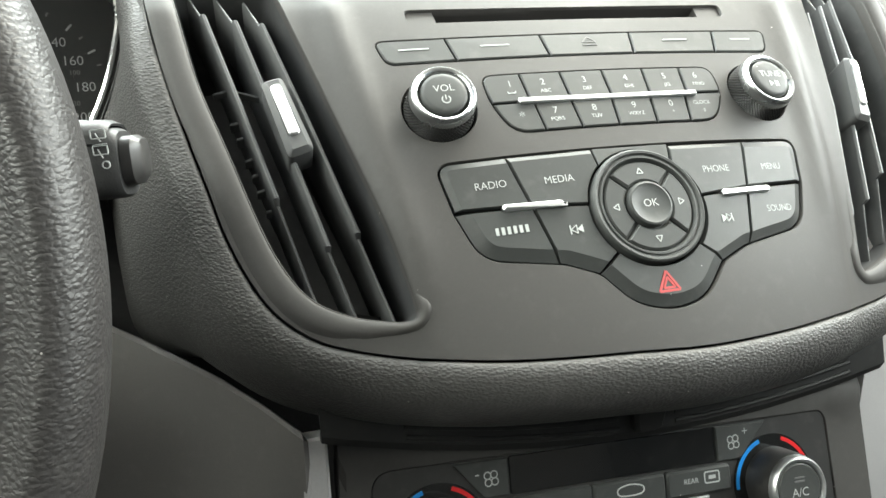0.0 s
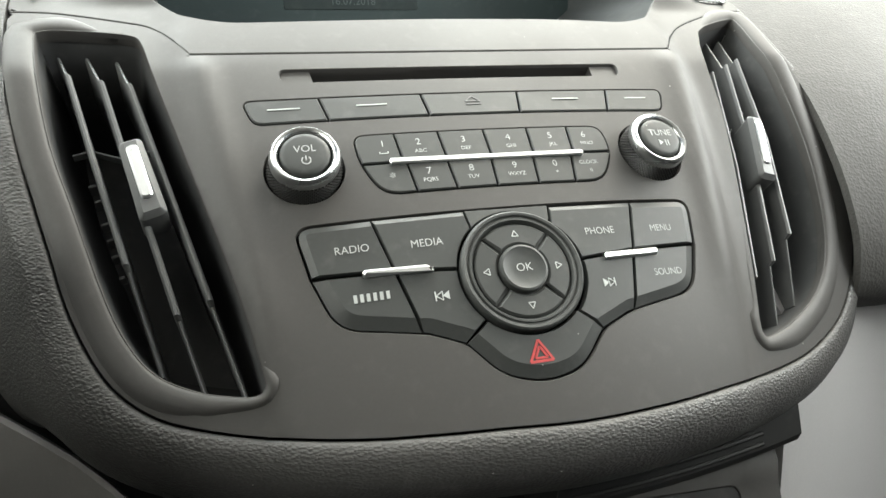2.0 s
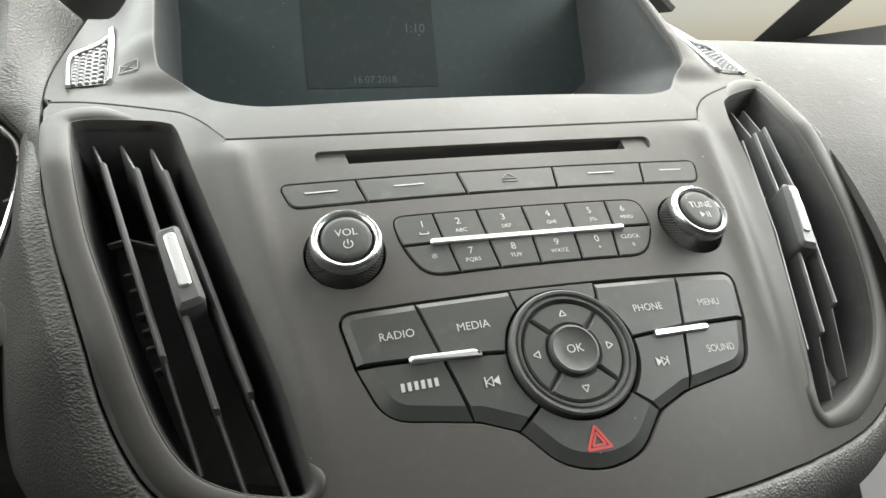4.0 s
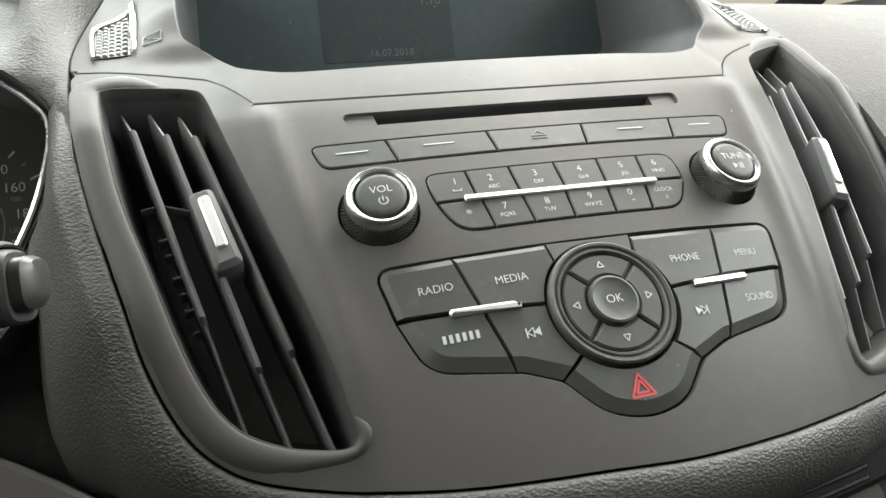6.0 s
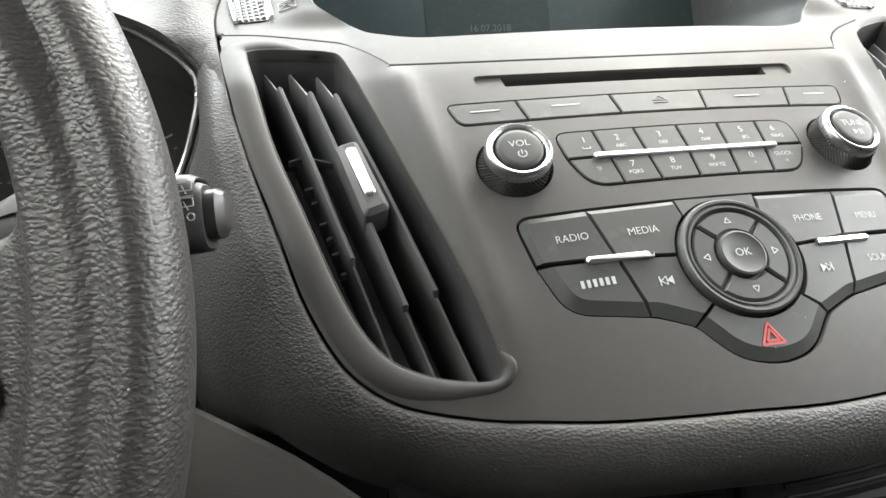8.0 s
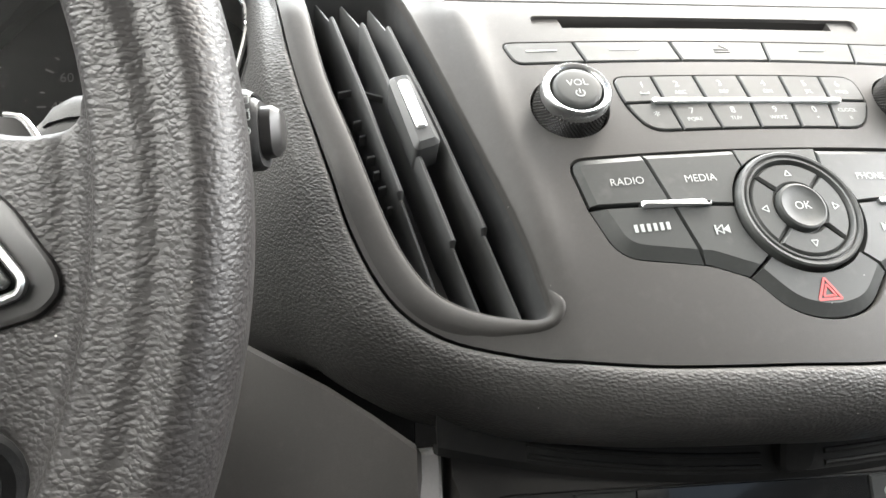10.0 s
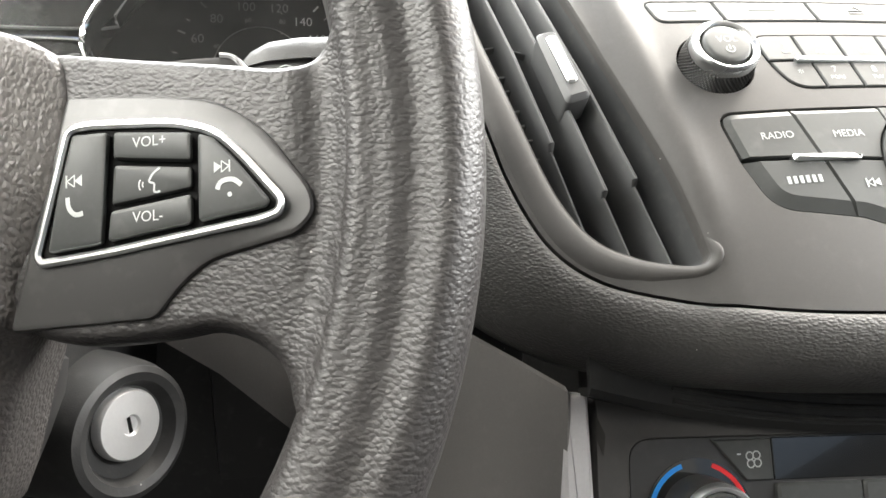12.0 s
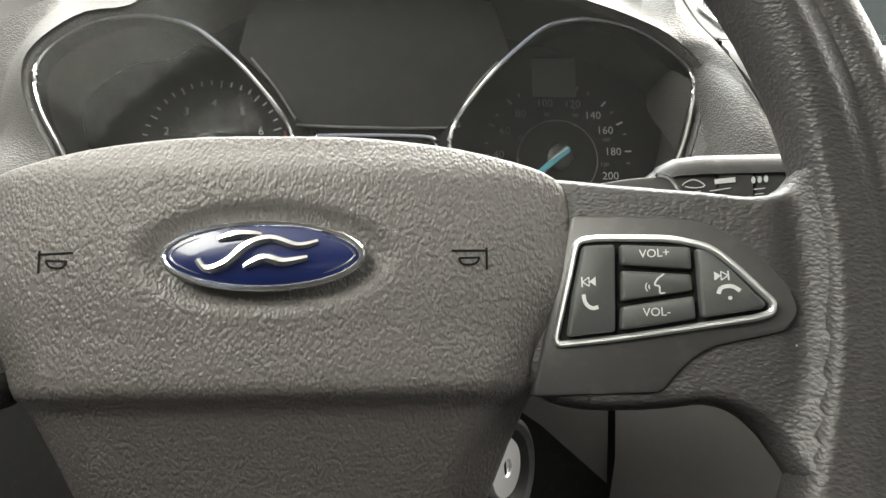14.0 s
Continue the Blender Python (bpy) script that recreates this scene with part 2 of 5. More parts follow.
def stack(u, v, w=0.0):
    """A point of the centre stack: u to the right, v down its face, w out of it, in millimetres."""
    u, v, w = u / 1000, v / 1000, w / 1000
    y, z, a = profile(v)
    crest = abs(u) - (0.110 - 0.15 * (v + 0.012))
    w -= 1.2 * u * u * max(0, v + 0.01) / 0.14 + 0.003 * ss((crest + 0.001) / 0.012)
    # a soft crest runs down the face beside each vent
    w += 0.0021 * math.exp(-((crest + 0.002) / 0.006) ** 2) * ss((v + 0.016) / 0.012) * (1 - ss((v - 0.09) / 0.04))
    return Vector((u, y - sin(a) * w, z + cos(a) * w))


def plane_of(o, tilt, roll=0.0):
    """A flat frame: u to the right, v down, w towards the driver, in millimetres, leaning back by tilt degrees."""
    t, r = radians(tilt), radians(roll)
    ex, ed, n = Vector((1, 0, 0)), Vector((0, -sin(t), -cos(t))), Vector((0, -cos(t), sin(t)))
    eu, ev = ex * cos(r) + ed * sin(r), ed * cos(r) - ex * sin(r)
    return lambda u, v, w=0.0: Vector(o) + (eu * u + ev * v + n * w) / 1000


def area(p):
    return sum(p[i - 1][0] * p[i][1] - p[i][0] * p[i - 1][1] for i in range(len(p))) / 2


def smooth_loop(p, n=6, closed=True):
    """Catmull-Rom through the points."""
    out, k = [], len(p)
    for i in range(k if closed else k - 1):
        q = [p[(i + j) % k] if closed else p[min(max(i + j, 0), k - 1)] for j in (-1, 0, 1, 2)]
        for s in range(n):
            t = s / n
            out.append(tuple(0.5 * (2 * b + (c - a) * t + (2 * a - 5 * b + 4 * c - d) * t * t + (3 * b - a - 3 * c + d) * t ** 3) for a, b, c, d in zip(*q)))
    if not closed:
        out.append(tuple(p[-1]))
    return out


def rounded(p, r, n=4):
    """The polygon with its corners rounded; r: one radius, or one for each corner."""
    out, k = [], len(p)
    for i in range(k):
        a, b, c = Vector(p[i - 1]), Vector(p[i]), Vector(p[(i + 1) % k])
        ri = r[i] if isinstance(r, (list, tuple)) else r
        ab, cb = a - b, c - b
        if ri <= 0 or ab.length < 1e-6 or cb.length < 1e-6:
            out.append(tuple(b))
            continue
        d = min(ri, ab.length * 0.45, cb.length * 0.45)
        s, e = b + ab.normalized() * d, b + cb.normalized() * d
        for j in range(n + 1):
            t = j / n
            out.append(tuple(s * (1 - t) ** 2 + b * 2 * t * (1 - t) + e * t * t))
    return out


def offset(p, d):
    """The polygon moved inwards by d (outwards: minus); d: one number or one for each edge i -> i+1."""
    k, sgn = len(p), 1 if area(p) > 0 else -1
    lines = []
    for i in range(k):
        a, b = Vector(p[i]), Vector(p[(i + 1) % k])
        t = (b - a)
        t = t.normalized() if t.length > 1e-9 else Vector((1, 0))
        di = d[i] if isinstance(d, (list, tuple)) else d
        nrm = Vector((-t.y, t.x)) * sgn
        lines.append((a + nrm * di, t, nrm, di))
    out = []
    for i in range(k):
        (a, t, n1, d1), (b, s, n2, d2) = lines[i - 1], lines[i]
        cr = t.x * s.y - t.y * s.x
        q = Vector(p[i])
        if abs(cr) > 0.02:
            x = a + t * (((b - a).x * s.y - (b - a).y * s.x) / cr)
            lim = 4 * max(abs(d1), abs(d2), 1e-6)
            if (x - q).length > lim:
                x = q + (x - q).normalized() * lim
        else:
            x = q + (n1 * d1 + n2 * d2) / 2
        out.append(tuple(x))
    return out


def dense(p, step):
    out = []
    for i in range(len(p)):
        a, b = Vector(p[i]), Vector(p[(i + 1) % len(p)])
        n = max(1, int((b - a).length / step))
        out += [tuple(a.lerp(b, j / n)) for j in range(n)]
    return out


def inside(x, y, p):
    c = False
    for i in range(len(p)):
        (x1, y1), (x2, y2) = p[i - 1], p[i]
        if (y1 > y) != (y2 > y) and x < (x2 - x1) * (y - y1) / (y2 - y1) + x1:
            c = not c
    return c


def ring_faces(bm, a, b):
    for i in range(len(a)):
        j = (i + 1) % len(a)
        try:
            bm.faces.new((a[i], a[j], b[j], b[i]))
        except ValueError:
            pass


def sheet(fn, outline, holes=(), step=6.0, skirt=((0.6, -0.6), (0.8, -4.0)), hole_skirt=((0.5, -0.5), (0.7, -4.0)), lift=None):
    """A skin over an outline, with holes, its edges rolled back as the skirts say (outwards by, w)."""
    lift = lift or (lambda u, v: 0.0)
    outline, holes = dense(outline, step), [dense(h, step) for h in holes]
    verts, edges = [], []
    for loop in (outline, *holes):
        k = len(verts)
        verts += [Vector(q) for q in loop]
        edges += [(k + i, k + (i + 1) % len(loop)) for i in range(len(loop))]
    us, vs = [q[0] for q in outline], [q[1] for q in outline]
    x = min(us) + step * 0.5
    row = 0
    tight = [offset(outline, step * 0.3)] if len(outline) > 3 else [outline]
    while x < max(us):
        y = min(vs) + step * (0.5 if row % 2 else 0.25)
        while y < max(vs):
            if inside(x, y, tight[0]) and not any(inside(x, y, offset(h, -step * 0.3)) for h in holes):
                verts.append(Vector((x, y)))
            y += step
        x += step
        row += 1
    vo, _, fo, *_ = mathutils.geometry.delaunay_2d_cdt(verts, edges, [], 0, 1e-5)
    bm = bmesh.new()
    bv = [bm.verts.new(fn(q[0], q[1], lift(q[0], q[1]))) for q in vo]
    for f in fo:
        cx, cy = sum(vo[i][0] for i in f) / len(f), sum(vo[i][1] for i in f) / len(f)
        if inside(cx, cy, outline) and not any(inside(cx, cy, h) for h in holes):
            try:
                bm.faces.new([bv[i] for i in f])
            except ValueError:
                pass
    for loop, sk, sgn in [(outline, skirt, -1)] + [(h, hole_skirt, 1) for h in holes]:
        if not sk:
            continue
        rings = [[bm.verts.new(fn(q[0], q[1], lift(q[0], q[1]))) for q in loop]]
        for d, w in sk:
            rings.append([bm.verts.new(fn(q[0], q[1], w + lift(*o))) for q, o in zip(offset(loop, sgn * d), loop)])
        for a, b in zip(rings, rings[1:]):
            ring_faces(bm, a, b)
    bmesh.ops.remove_doubles(bm, verts=bm.verts, dist=2e-6)
    loose = [v for v in bm.verts if not v.link_faces]
    bmesh.ops.delete(bm, geom=loose, context="VERTS")
    return bm


def plate(fn, p, w0, w1, bevel=0.5, drop=None, edges=None):
    """A raised piece over a polygon, from w0 to w1, its top edge bevelled; edges: bevel for each edge."""
    drop = bevel if drop is None else drop
    bm = bmesh.new()
    lo = [bm.verts.new(fn(*q, w0)) for q in p]
    mid = [bm.verts.new(fn(*q, w1 - drop)) for q in p]
    top = [bm.verts.new(fn(*q, w1)) for q in offset(p, edges or bevel)]
    ring_faces(bm, lo, mid)
    ring_faces(bm, mid, top)
    bm.faces.new(top)
    bm.faces.new(lo[::-1])
    return bm


def pillow(fn, corners, r, w0, w1, bevel):
    """A raised piece with rounded corners, its bevel kept inside the corners' radius."""
    bm = bmesh.new()
    radii = list(r) if isinstance(r, (list, tuple)) else [r] * len(corners)
    rows = []
    for d, w in ((0, w0), (0, w1 - bevel), (bevel * 0.3, w1 - bevel * 0.3), (bevel, w1)):
        rows.append([bm.verts.new(fn(*q, w)) for q in rounded(offset(corners, d), [max(0.15, x - d) for x in radii], 4)])
    for a, b in zip(rows, rows[1:]):
        ring_faces(bm, a, b)
    bm.faces.new(rows[-1])
    bm.faces.new(rows[0][::-1])
    return bm


def strip(fn, p, q, width, w0, w1, bevel=0.3):
    """A straight bar from p to q."""
    a, b = Vector(p), Vector(q)
    t = (b - a).normalized()
    n = Vector((-t.y, t.x)) * width / 2
    return plate(fn, [tuple(a + n), tuple(b + n), tuple(b - n), tuple(a - n)], w0, w1, bevel)


def arc(cx, cy, r, a0, a1, n=24, ry=None):
    """Points of an arc, in degrees: 0 to the right, 90 down the face."""
    ry = r if ry is None else ry
    return [(cx + r * cos(radians(a0 + (a1 - a0) * i / n)), cy + ry * sin(radians(a0 + (a1 - a0) * i / n))) for i in range(n + 1)]


def circle(cx, cy, r, n=48, ry=None):
    return arc(cx, cy, r, 0, 360, n, ry)[:-1]


def turned(fn, cx, cy, rings, n=48, cap=True, ry=1.0):
    """A body of revolution about the axis w at (cx, cy): rings of (radius, w)."""
    bm = bmesh.new()
    rows = [[bm.verts.new(fn(*q, w)) for q in circle(cx, cy, r, n, r * ry)] for r, w in rings]
    for a, b in zip(rows, rows[1:]):
        ring_faces(bm, a, b)
    if cap:
        bm.faces.new(rows[-1])
    return bm


def band(fn, p, q, w0, w1, bevel=0.0):
    """A frame between two loops with the same number of points."""
    bm = bmesh.new()
    rows = []
    for loop, w in ((p, w0), (p, w1 - bevel), (offset(p, bevel), w1), (offset(q, -bevel), w1), (q, w1 - bevel), (q, w0)):
        rows.append([bm.verts.new(fn(*c, w)) for c in loop])
    for a, b in zip(rows, rows[1:]):
        ring_faces(bm, a, b)
    return bm


def tube(points, r, n=8, closed=False):
    """A round bar through points of the world; r: one radius or one for each."""
    bm = bmesh.new()
    rows, k = [], len(points)
    for i, c in enumerate(points):
        a = points[i - 1] if i or closed else points[0]
        b = points[(i + 1) % k] if i < k - 1 or closed else points[-1]
        t = (Vector(b) - Vector(a)).normalized()
        side = t.cross(Vector((0, 0.3, 1))).normalized()
        up = side.cross(t)
        ri = r[i] if isinstance(r, (list, tuple)) else r
        rows.append([bm.verts.new(Vector(c) + (side * cos(2 * pi * j / n) + up * sin(2 * pi * j / n)) * ri) for j in range(n)])
    for i in range(k if closed else k - 1):
        ring_faces(bm, rows[i], rows[(i + 1) % k])
    if not closed:
        bm.faces.new(rows[0][::-1])
        bm.faces.new(rows[-1])
    return bm


def loft(rows, closed=False, thick=0.0):
    """A skin through rows of world points, thickened away from its face."""
    bm = bmesh.new()
    vs = [[bm.verts.new(p) for p in row] for row in rows]
    for a, b in zip(vs, vs[1:]):
        for i in range(len(a) if closed else len(a) - 1):
            j = (i + 1) % len(a)
            bm.faces.new((a[i], a[j], b[j], b[i]))
    if thick:
        bmesh.ops.recalc_face_normals(bm, faces=bm.faces)
        bmesh.ops.solidify(bm, geom=bm.faces[:], thickness=thick)
    return bm


def block(lo, hi, bevel=0.004):
    bm = bmesh.new()
    bmesh.ops.create_cube(bm, size=1, matrix=Matrix.Translation((Vector(lo) + Vector(hi)) / 2) @ Matrix.Diagonal((*(Vector(hi) - Vector(lo)), 1)))
    if bevel:
        bmesh.ops.bevel(bm, geom=bm.edges[:], offset=bevel, segments=2, affect="EDGES", profile=0.5)
    return bm


def lettering(fn, text, u, v, w, size, parent, material=PRINT, name="lettering", thick=0.12, squeeze=1.0):
    """Raised words on a face, centred on (u, v); size in millimetres."""
    cu = bpy.data.curves.new("words", "FONT")
    cu.body, cu.size, cu.align_x, cu.align_y, cu.resolution_u = text, size, "CENTER", "CENTER", 3
    cu.offset = -0.005 * size if size > 4 else 0.0
    ob = bpy.data.objects.new("words", cu)
    scene.collection.objects.link(ob)
    me = bpy.data.meshes.new_from_object(ob.evaluated_get(bpy.context.evaluated_depsgraph_get()))
    bpy.data.objects.remove(ob)
    bpy.data.curves.remove(cu)
    bm = bmesh.new()
    bm.from_mesh(me)
    bpy.data.meshes.remove(me)
    for q in bm.verts:
        q.co = fn(u + q.co.x * squeeze, v - q.co.y, w + thick)
    return part(name, bm, material, parent, smooth=False)


def join(*bms):
    out = bmesh.new()
    for b in bms:
        k = [out.verts.new(q.co) for q in b.verts]
        b.verts.index_update()
        for f in b.faces:
            out.faces.new([k[q.index] for q in f.verts])
        b.free()
    return out


def poly(fn, p, w, thick=0.15):
    return plate(fn, p, w - 0.2, w + thick, 0.02)


def outline_stroke(fn, p, width, w, closed=True):
    """A thin line along points."""
    bms = []
    k = len(p)
    for i in range(k if closed else k - 1):
        a, b = p[i], p[(i + 1) % k]
        bms.append(strip(fn, a, b, width, w - 0.2, w + 0.12, 0.02))
    return join(*bms)


# ---------------------------------------------------------------- centre stack: outlines, in millimetres
SEAM_L = [(-179.6, -51.7), (-165, -51.3), (-149.5, -47.3), (-127, -40.3), (-122, -35.6), (-117.6, -28.4), (-109, -13.2)]
SEAM_R = [(109, -13.6), (119, -28), (127, -37), (135.4, -42.4), (153.5, -51.1), (171.8, -56.2), (179.5, -56.8)]
SIDE_R = [(178.5, -37), (178.5, -9), (184, 15), (188, 39), (189.5, 63), (186, 89), (178, 107), (162.4, 125), (137, 138.5), (108, 145.6)]
BOTTOM = [(75, 149.4), (47, 151.9), (12, 152.8), (-19, 150.7), (-40, 149.2), (-66, 146.4), (-94, 140.7)]
SIDE_L = [(-118, 132.8), (-131, 125.6), (-141.5, 114.8), (-149, 101), (-155.5, 83), (-159.8, 65), (-165.2, 43.2), (-170.4, 20.4), (-173.6, 1.4), (-177.4, -29.8)]
FACE_OUT = rounded(SEAM_L, [2, 6, 6, 6, 4, 6, 3]) [:] + rounded(SEAM_R, [3, 6, 4, 6, 6, 6, 2]) + smooth_loop([SEAM_R[-1]] + SIDE_R + BOTTOM + SIDE_L + [SEAM_L[0]], 3, False)[1:-1]
HOLE_L = smooth_loop([(-166.7, -36.6), (-159.4, -37.7), (-144.4, -36), (-134, -33.8), (-129, -29), (-124.4, -9.2), (-117.7, 17), (-108.2, 53.6), (-99.1, 90.2), (-93.6, 118), (-93, 124.8),
                      (-96.5, 127), (-106, 125), (-116, 121.3), (-127.5, 113.7), (-135.8, 101.8), (-142.8, 84), (-152.2, 49.9), (-160, 21.8), (-164.7, -5.5), (-168.2, -32)], 4)
HOLE_R = smooth_loop([(143, -38), (150, -42.4), (166, -48), (169, -44), (167.5, -21), (168.6, 8.3), (170, 43.2), (167.3, 75.6), (160.4, 98), (147.2, 114), (127, 126), (110, 131.8), (105.6, 131), (105, 126),
                      (108.2, 110.1), (115.1, 73.6), (125, 25.3), (130, -10.2), (138, -32)], 4)
ROW = rounded([(-92.5, 11.7), (93.5, 11.7), (89.5, 24.7), (-88.5, 24.2)], [4.5, 4.5, 4, 4])
KEYPAD = rounded([(-52.5, 32.6), (54, 33), (54.5, 47.5), (46.5, 61.3), (-45, 61), (-51.5, 46.6)], [5, 6, 6, 8, 8, 6])
BLOCK = rounded([(-78.5, 70.9), (82.3, 71.8), (78.5, 91.9), (71.4, 110.7), (40.0, 116.5), (26.9, 121.9), (15.4, 134.9), (0.3, 138), (-14.5, 134), (-25.5, 121), (-38, 115.6), (-68, 109.8), (-74.8, 91)],
                [6, 6, 0, 8, 3, 3, 8, 12, 8, 3, 3, 8, 0], 6)
SLOT = rounded([(-77, -5.2), (77, -5.2), (76, 2.9), (-76, 2.9)], 3.5)
KNOB_L, KNOB_R = (-72.0, 46.5), (74.0, 47.0)



def near_edge(u, v, loop):
    """The distance of (u, v) from a closed line."""
    best = 9e9
    for (ax_, ay), (bx, by) in zip(loop, loop[1:] + loop[:1]):
        dx, dy = bx - ax_, by - ay
        t = max(0.0, min(1.0, ((u - ax_) * dx + (v - ay) * dy) / max(dx * dx + dy * dy, 1e-9)))
        best = min(best, (u - ax_ - dx * t) ** 2 + (v - ay - dy * t) ** 2)
    return sqrt(best)


# ---------------------------------------------------------------- audio panel
audio = thing("audio_panel", stack(0, 60), "satin grey plastic centre stack with audio buttons and knobs", "audio panel")
part("face", sheet(stack, FACE_OUT, [HOLE_L, HOLE_R, offset(ROW, -0.35), offset(KEYPAD, -0.35), offset(BLOCK, -0.95), SLOT, circle(*KNOB_L, 15.0, 40), circle(*KNOB_R, 15.0, 40)],
                   step=3.6, skirt=((-0.2, -0.5), (-0.3, -6)), hole_skirt=((0.25, -0.35), (0.3, -4.0))), FACE, audio, angle=40)
for hole in (HOLE_L, HOLE_R):
    # rounded lip, proud on the outer and lower sides of each vent
    h = dense(hole, 3)
    bm = bmesh.new()
    rows = []
    for d, w in ((0.4, -5.0), (0.2, -0.8), (-0.5, 0.1), (-1.6, 0.8), (-4.0, 1.35), (-6.8, 1.3), (-8.8, 0.8), (-10.6, -0.4)):
        row = []
        for q, o, i0 in zip(h, offset(h, d), offset(h, 0.3)):
            k = max(ss((abs(q[0]) - (128 - 0.27 * q[1])) / 22), ss((q[1] - 115) / 9))
            f = k * (1 - 0.62 * ss((q[1] - 95) / 32) * ss((128 - abs(q[0])) / 36))
            o = tuple(Vector(i0).lerp(Vector(o), f)) if d < 0 else o
            row.append(bm.verts.new(stack(*o, w * k - 0.5 * (1 - k) if w > -1 else w)))
        rows.append(row)
    for a, b in zip(rows, rows[1:]):
        ring_faces(bm, a, b)
    part("vent_lip", bm, FACE, audio, angle=70)
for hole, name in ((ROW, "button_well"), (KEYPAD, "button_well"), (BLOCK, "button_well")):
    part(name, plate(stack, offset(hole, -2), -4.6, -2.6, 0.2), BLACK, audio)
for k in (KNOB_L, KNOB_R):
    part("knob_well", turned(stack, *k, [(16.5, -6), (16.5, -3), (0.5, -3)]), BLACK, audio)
# slot: shallow scooped ends and the black mouth between them
part("slot_scoop", sheet(stack, offset(SLOT, -1.5), [rounded([(-64.2, -5.0), (63.5, -4.8), (62.8, 2.6), (-63.2, 2.7)], 0.6)], 6, skirt=((0.1, -4.5),), hole_skirt=((0.05, -9),), lift=lambda u, v: -1.4), FACE, audio, angle=20)
part("slot_mouth", plate(stack, [(-66, -7), (66, -7), (65, 5), (-65, 5)], -12, -7, 0.1), BLACK, audio, "black compact disc slot")


def button(name, p, w1=0.35, bevel=0.45, outer=None, wide=2.6, mt=BUTTON, drop=None, label=""):
    p = offset(p, 0.32 if outer else 0.42)
    e = None
    if outer:
        def near(q):
            best = 9e9
            for i in range(len(outer)):
                a, b = Vector(outer[i - 1]), Vector(outer[i])
                d = b - a
                t = max(0, min(1, (Vector(q) - a).dot(d) / max(d.length_squared, 1e-9)))
                best = min(best, (Vector(q) - a - d * t).length)
            return best
        e = [wide if near(((p[i][0] + p[(i + 1) % len(p)][0]) / 2, (p[i][1] + p[(i + 1) % len(p)][1]) / 2)) < 1.3 else bevel for i in range(len(p))]
    return part(name, plate(stack, p, -2.6, w1, bevel, drop, e), mt, audio, label, angle=12 if outer else 35)


# upper row: five blank keys with a short white dash, the middle one ejects
def between(top, bottom, v0, v1, p):
    """The piece of polygon p between two slanted cuts: (u at v0, u at v1)."""
    def cut(poly_, line, keep):
        out = []
        f = lambda q: ((line[0] + (line[1] - line[0]) * (q[1] - v0) / (v1 - v0)) - q[0]) * keep
        for i in range(len(poly_)):
            a, b = poly_[i - 1], poly_[i]
            fa, fb = f(a), f(b)
            if fa * fb < 0:
                t = fa / (fa - fb)
                out.append((a[0] + (b[0] - a[0]) * t, a[1] + (b[1] - a[1]) * t))
            if fb >= 0:
                out.append(b)
        return out
    if top:
        p = cut(p, top, -1)
    if bottom:
        p = cut(p, bottom, 1)
    q = []
    for c in p:
        if not q or (Vector(c) - Vector(q[-1])).length > 0.05:
            q.append(c)
    return q


CUTS = [None, (-62.8, -59.8), (-21, -19.4), (21.8, 19.8), (64.7, 61.3), None]
for i in range(5):
    b = button("preset_button", between(CUTS[i], CUTS[i + 1], 11.7, 24.5, ROW), 0.4, 0.5, drop=0.5)
    c = (((CUTS[i] or (-90, 0))[0] + (CUTS[i + 1] or (91, 0))[0]) / 2, 17.2)
    if i == 2:
        part("eject_mark", join(outline_stroke(stack, [(c[0] - 3.2, 17.4), (c[0] + 3.2, 17.4), (c[0], 14.6)], 0.45, 0.4), strip(stack, (c[0] - 3.4, 19), (c[0] + 3.4, 19), 0.5, 0.2, 0.52, 0.02)), DIMPRINT, b)
    else:
        part("dash_mark", strip(stack, (c[0] - (6.5 if i in (0, 1, 3) else 5.5), c[1]), (c[0] + (6 if i in (0, 1, 3) else 5.5), c[1]), 0.6, 0.2, 0.55, 0.02), PRINT, b)

# number keys, in two rows about a satin bar
TOPC = [None, (-36.2, -34.8), (-18.5, -17.4), (0.6, 1.0), (19.6, 19.0), (37.8, 36.8), None]
LOWC = [None, (-33.6, -31.8), (-17.6, -16.2), (0.4, 0.0), (18.4, 17.3), (35.4, 33.4), None]
UP = between(None, None, 0, 1, [q for q in offset(KEYPAD, 0)])


def split_v(p, v, upper):
    out = []
    for i in range(len(p)):
        a, b = p[i - 1], p[i]
        fa, fb = (v - a[1], v - b[1]) if upper else (a[1] - v, b[1] - v)
        if fa * fb < 0:
            t = fa / (fa - fb)
            out.append((a[0] + (b[0] - a[0]) * t, v))
        if fb >= 0:
            out.append(b)
    return out


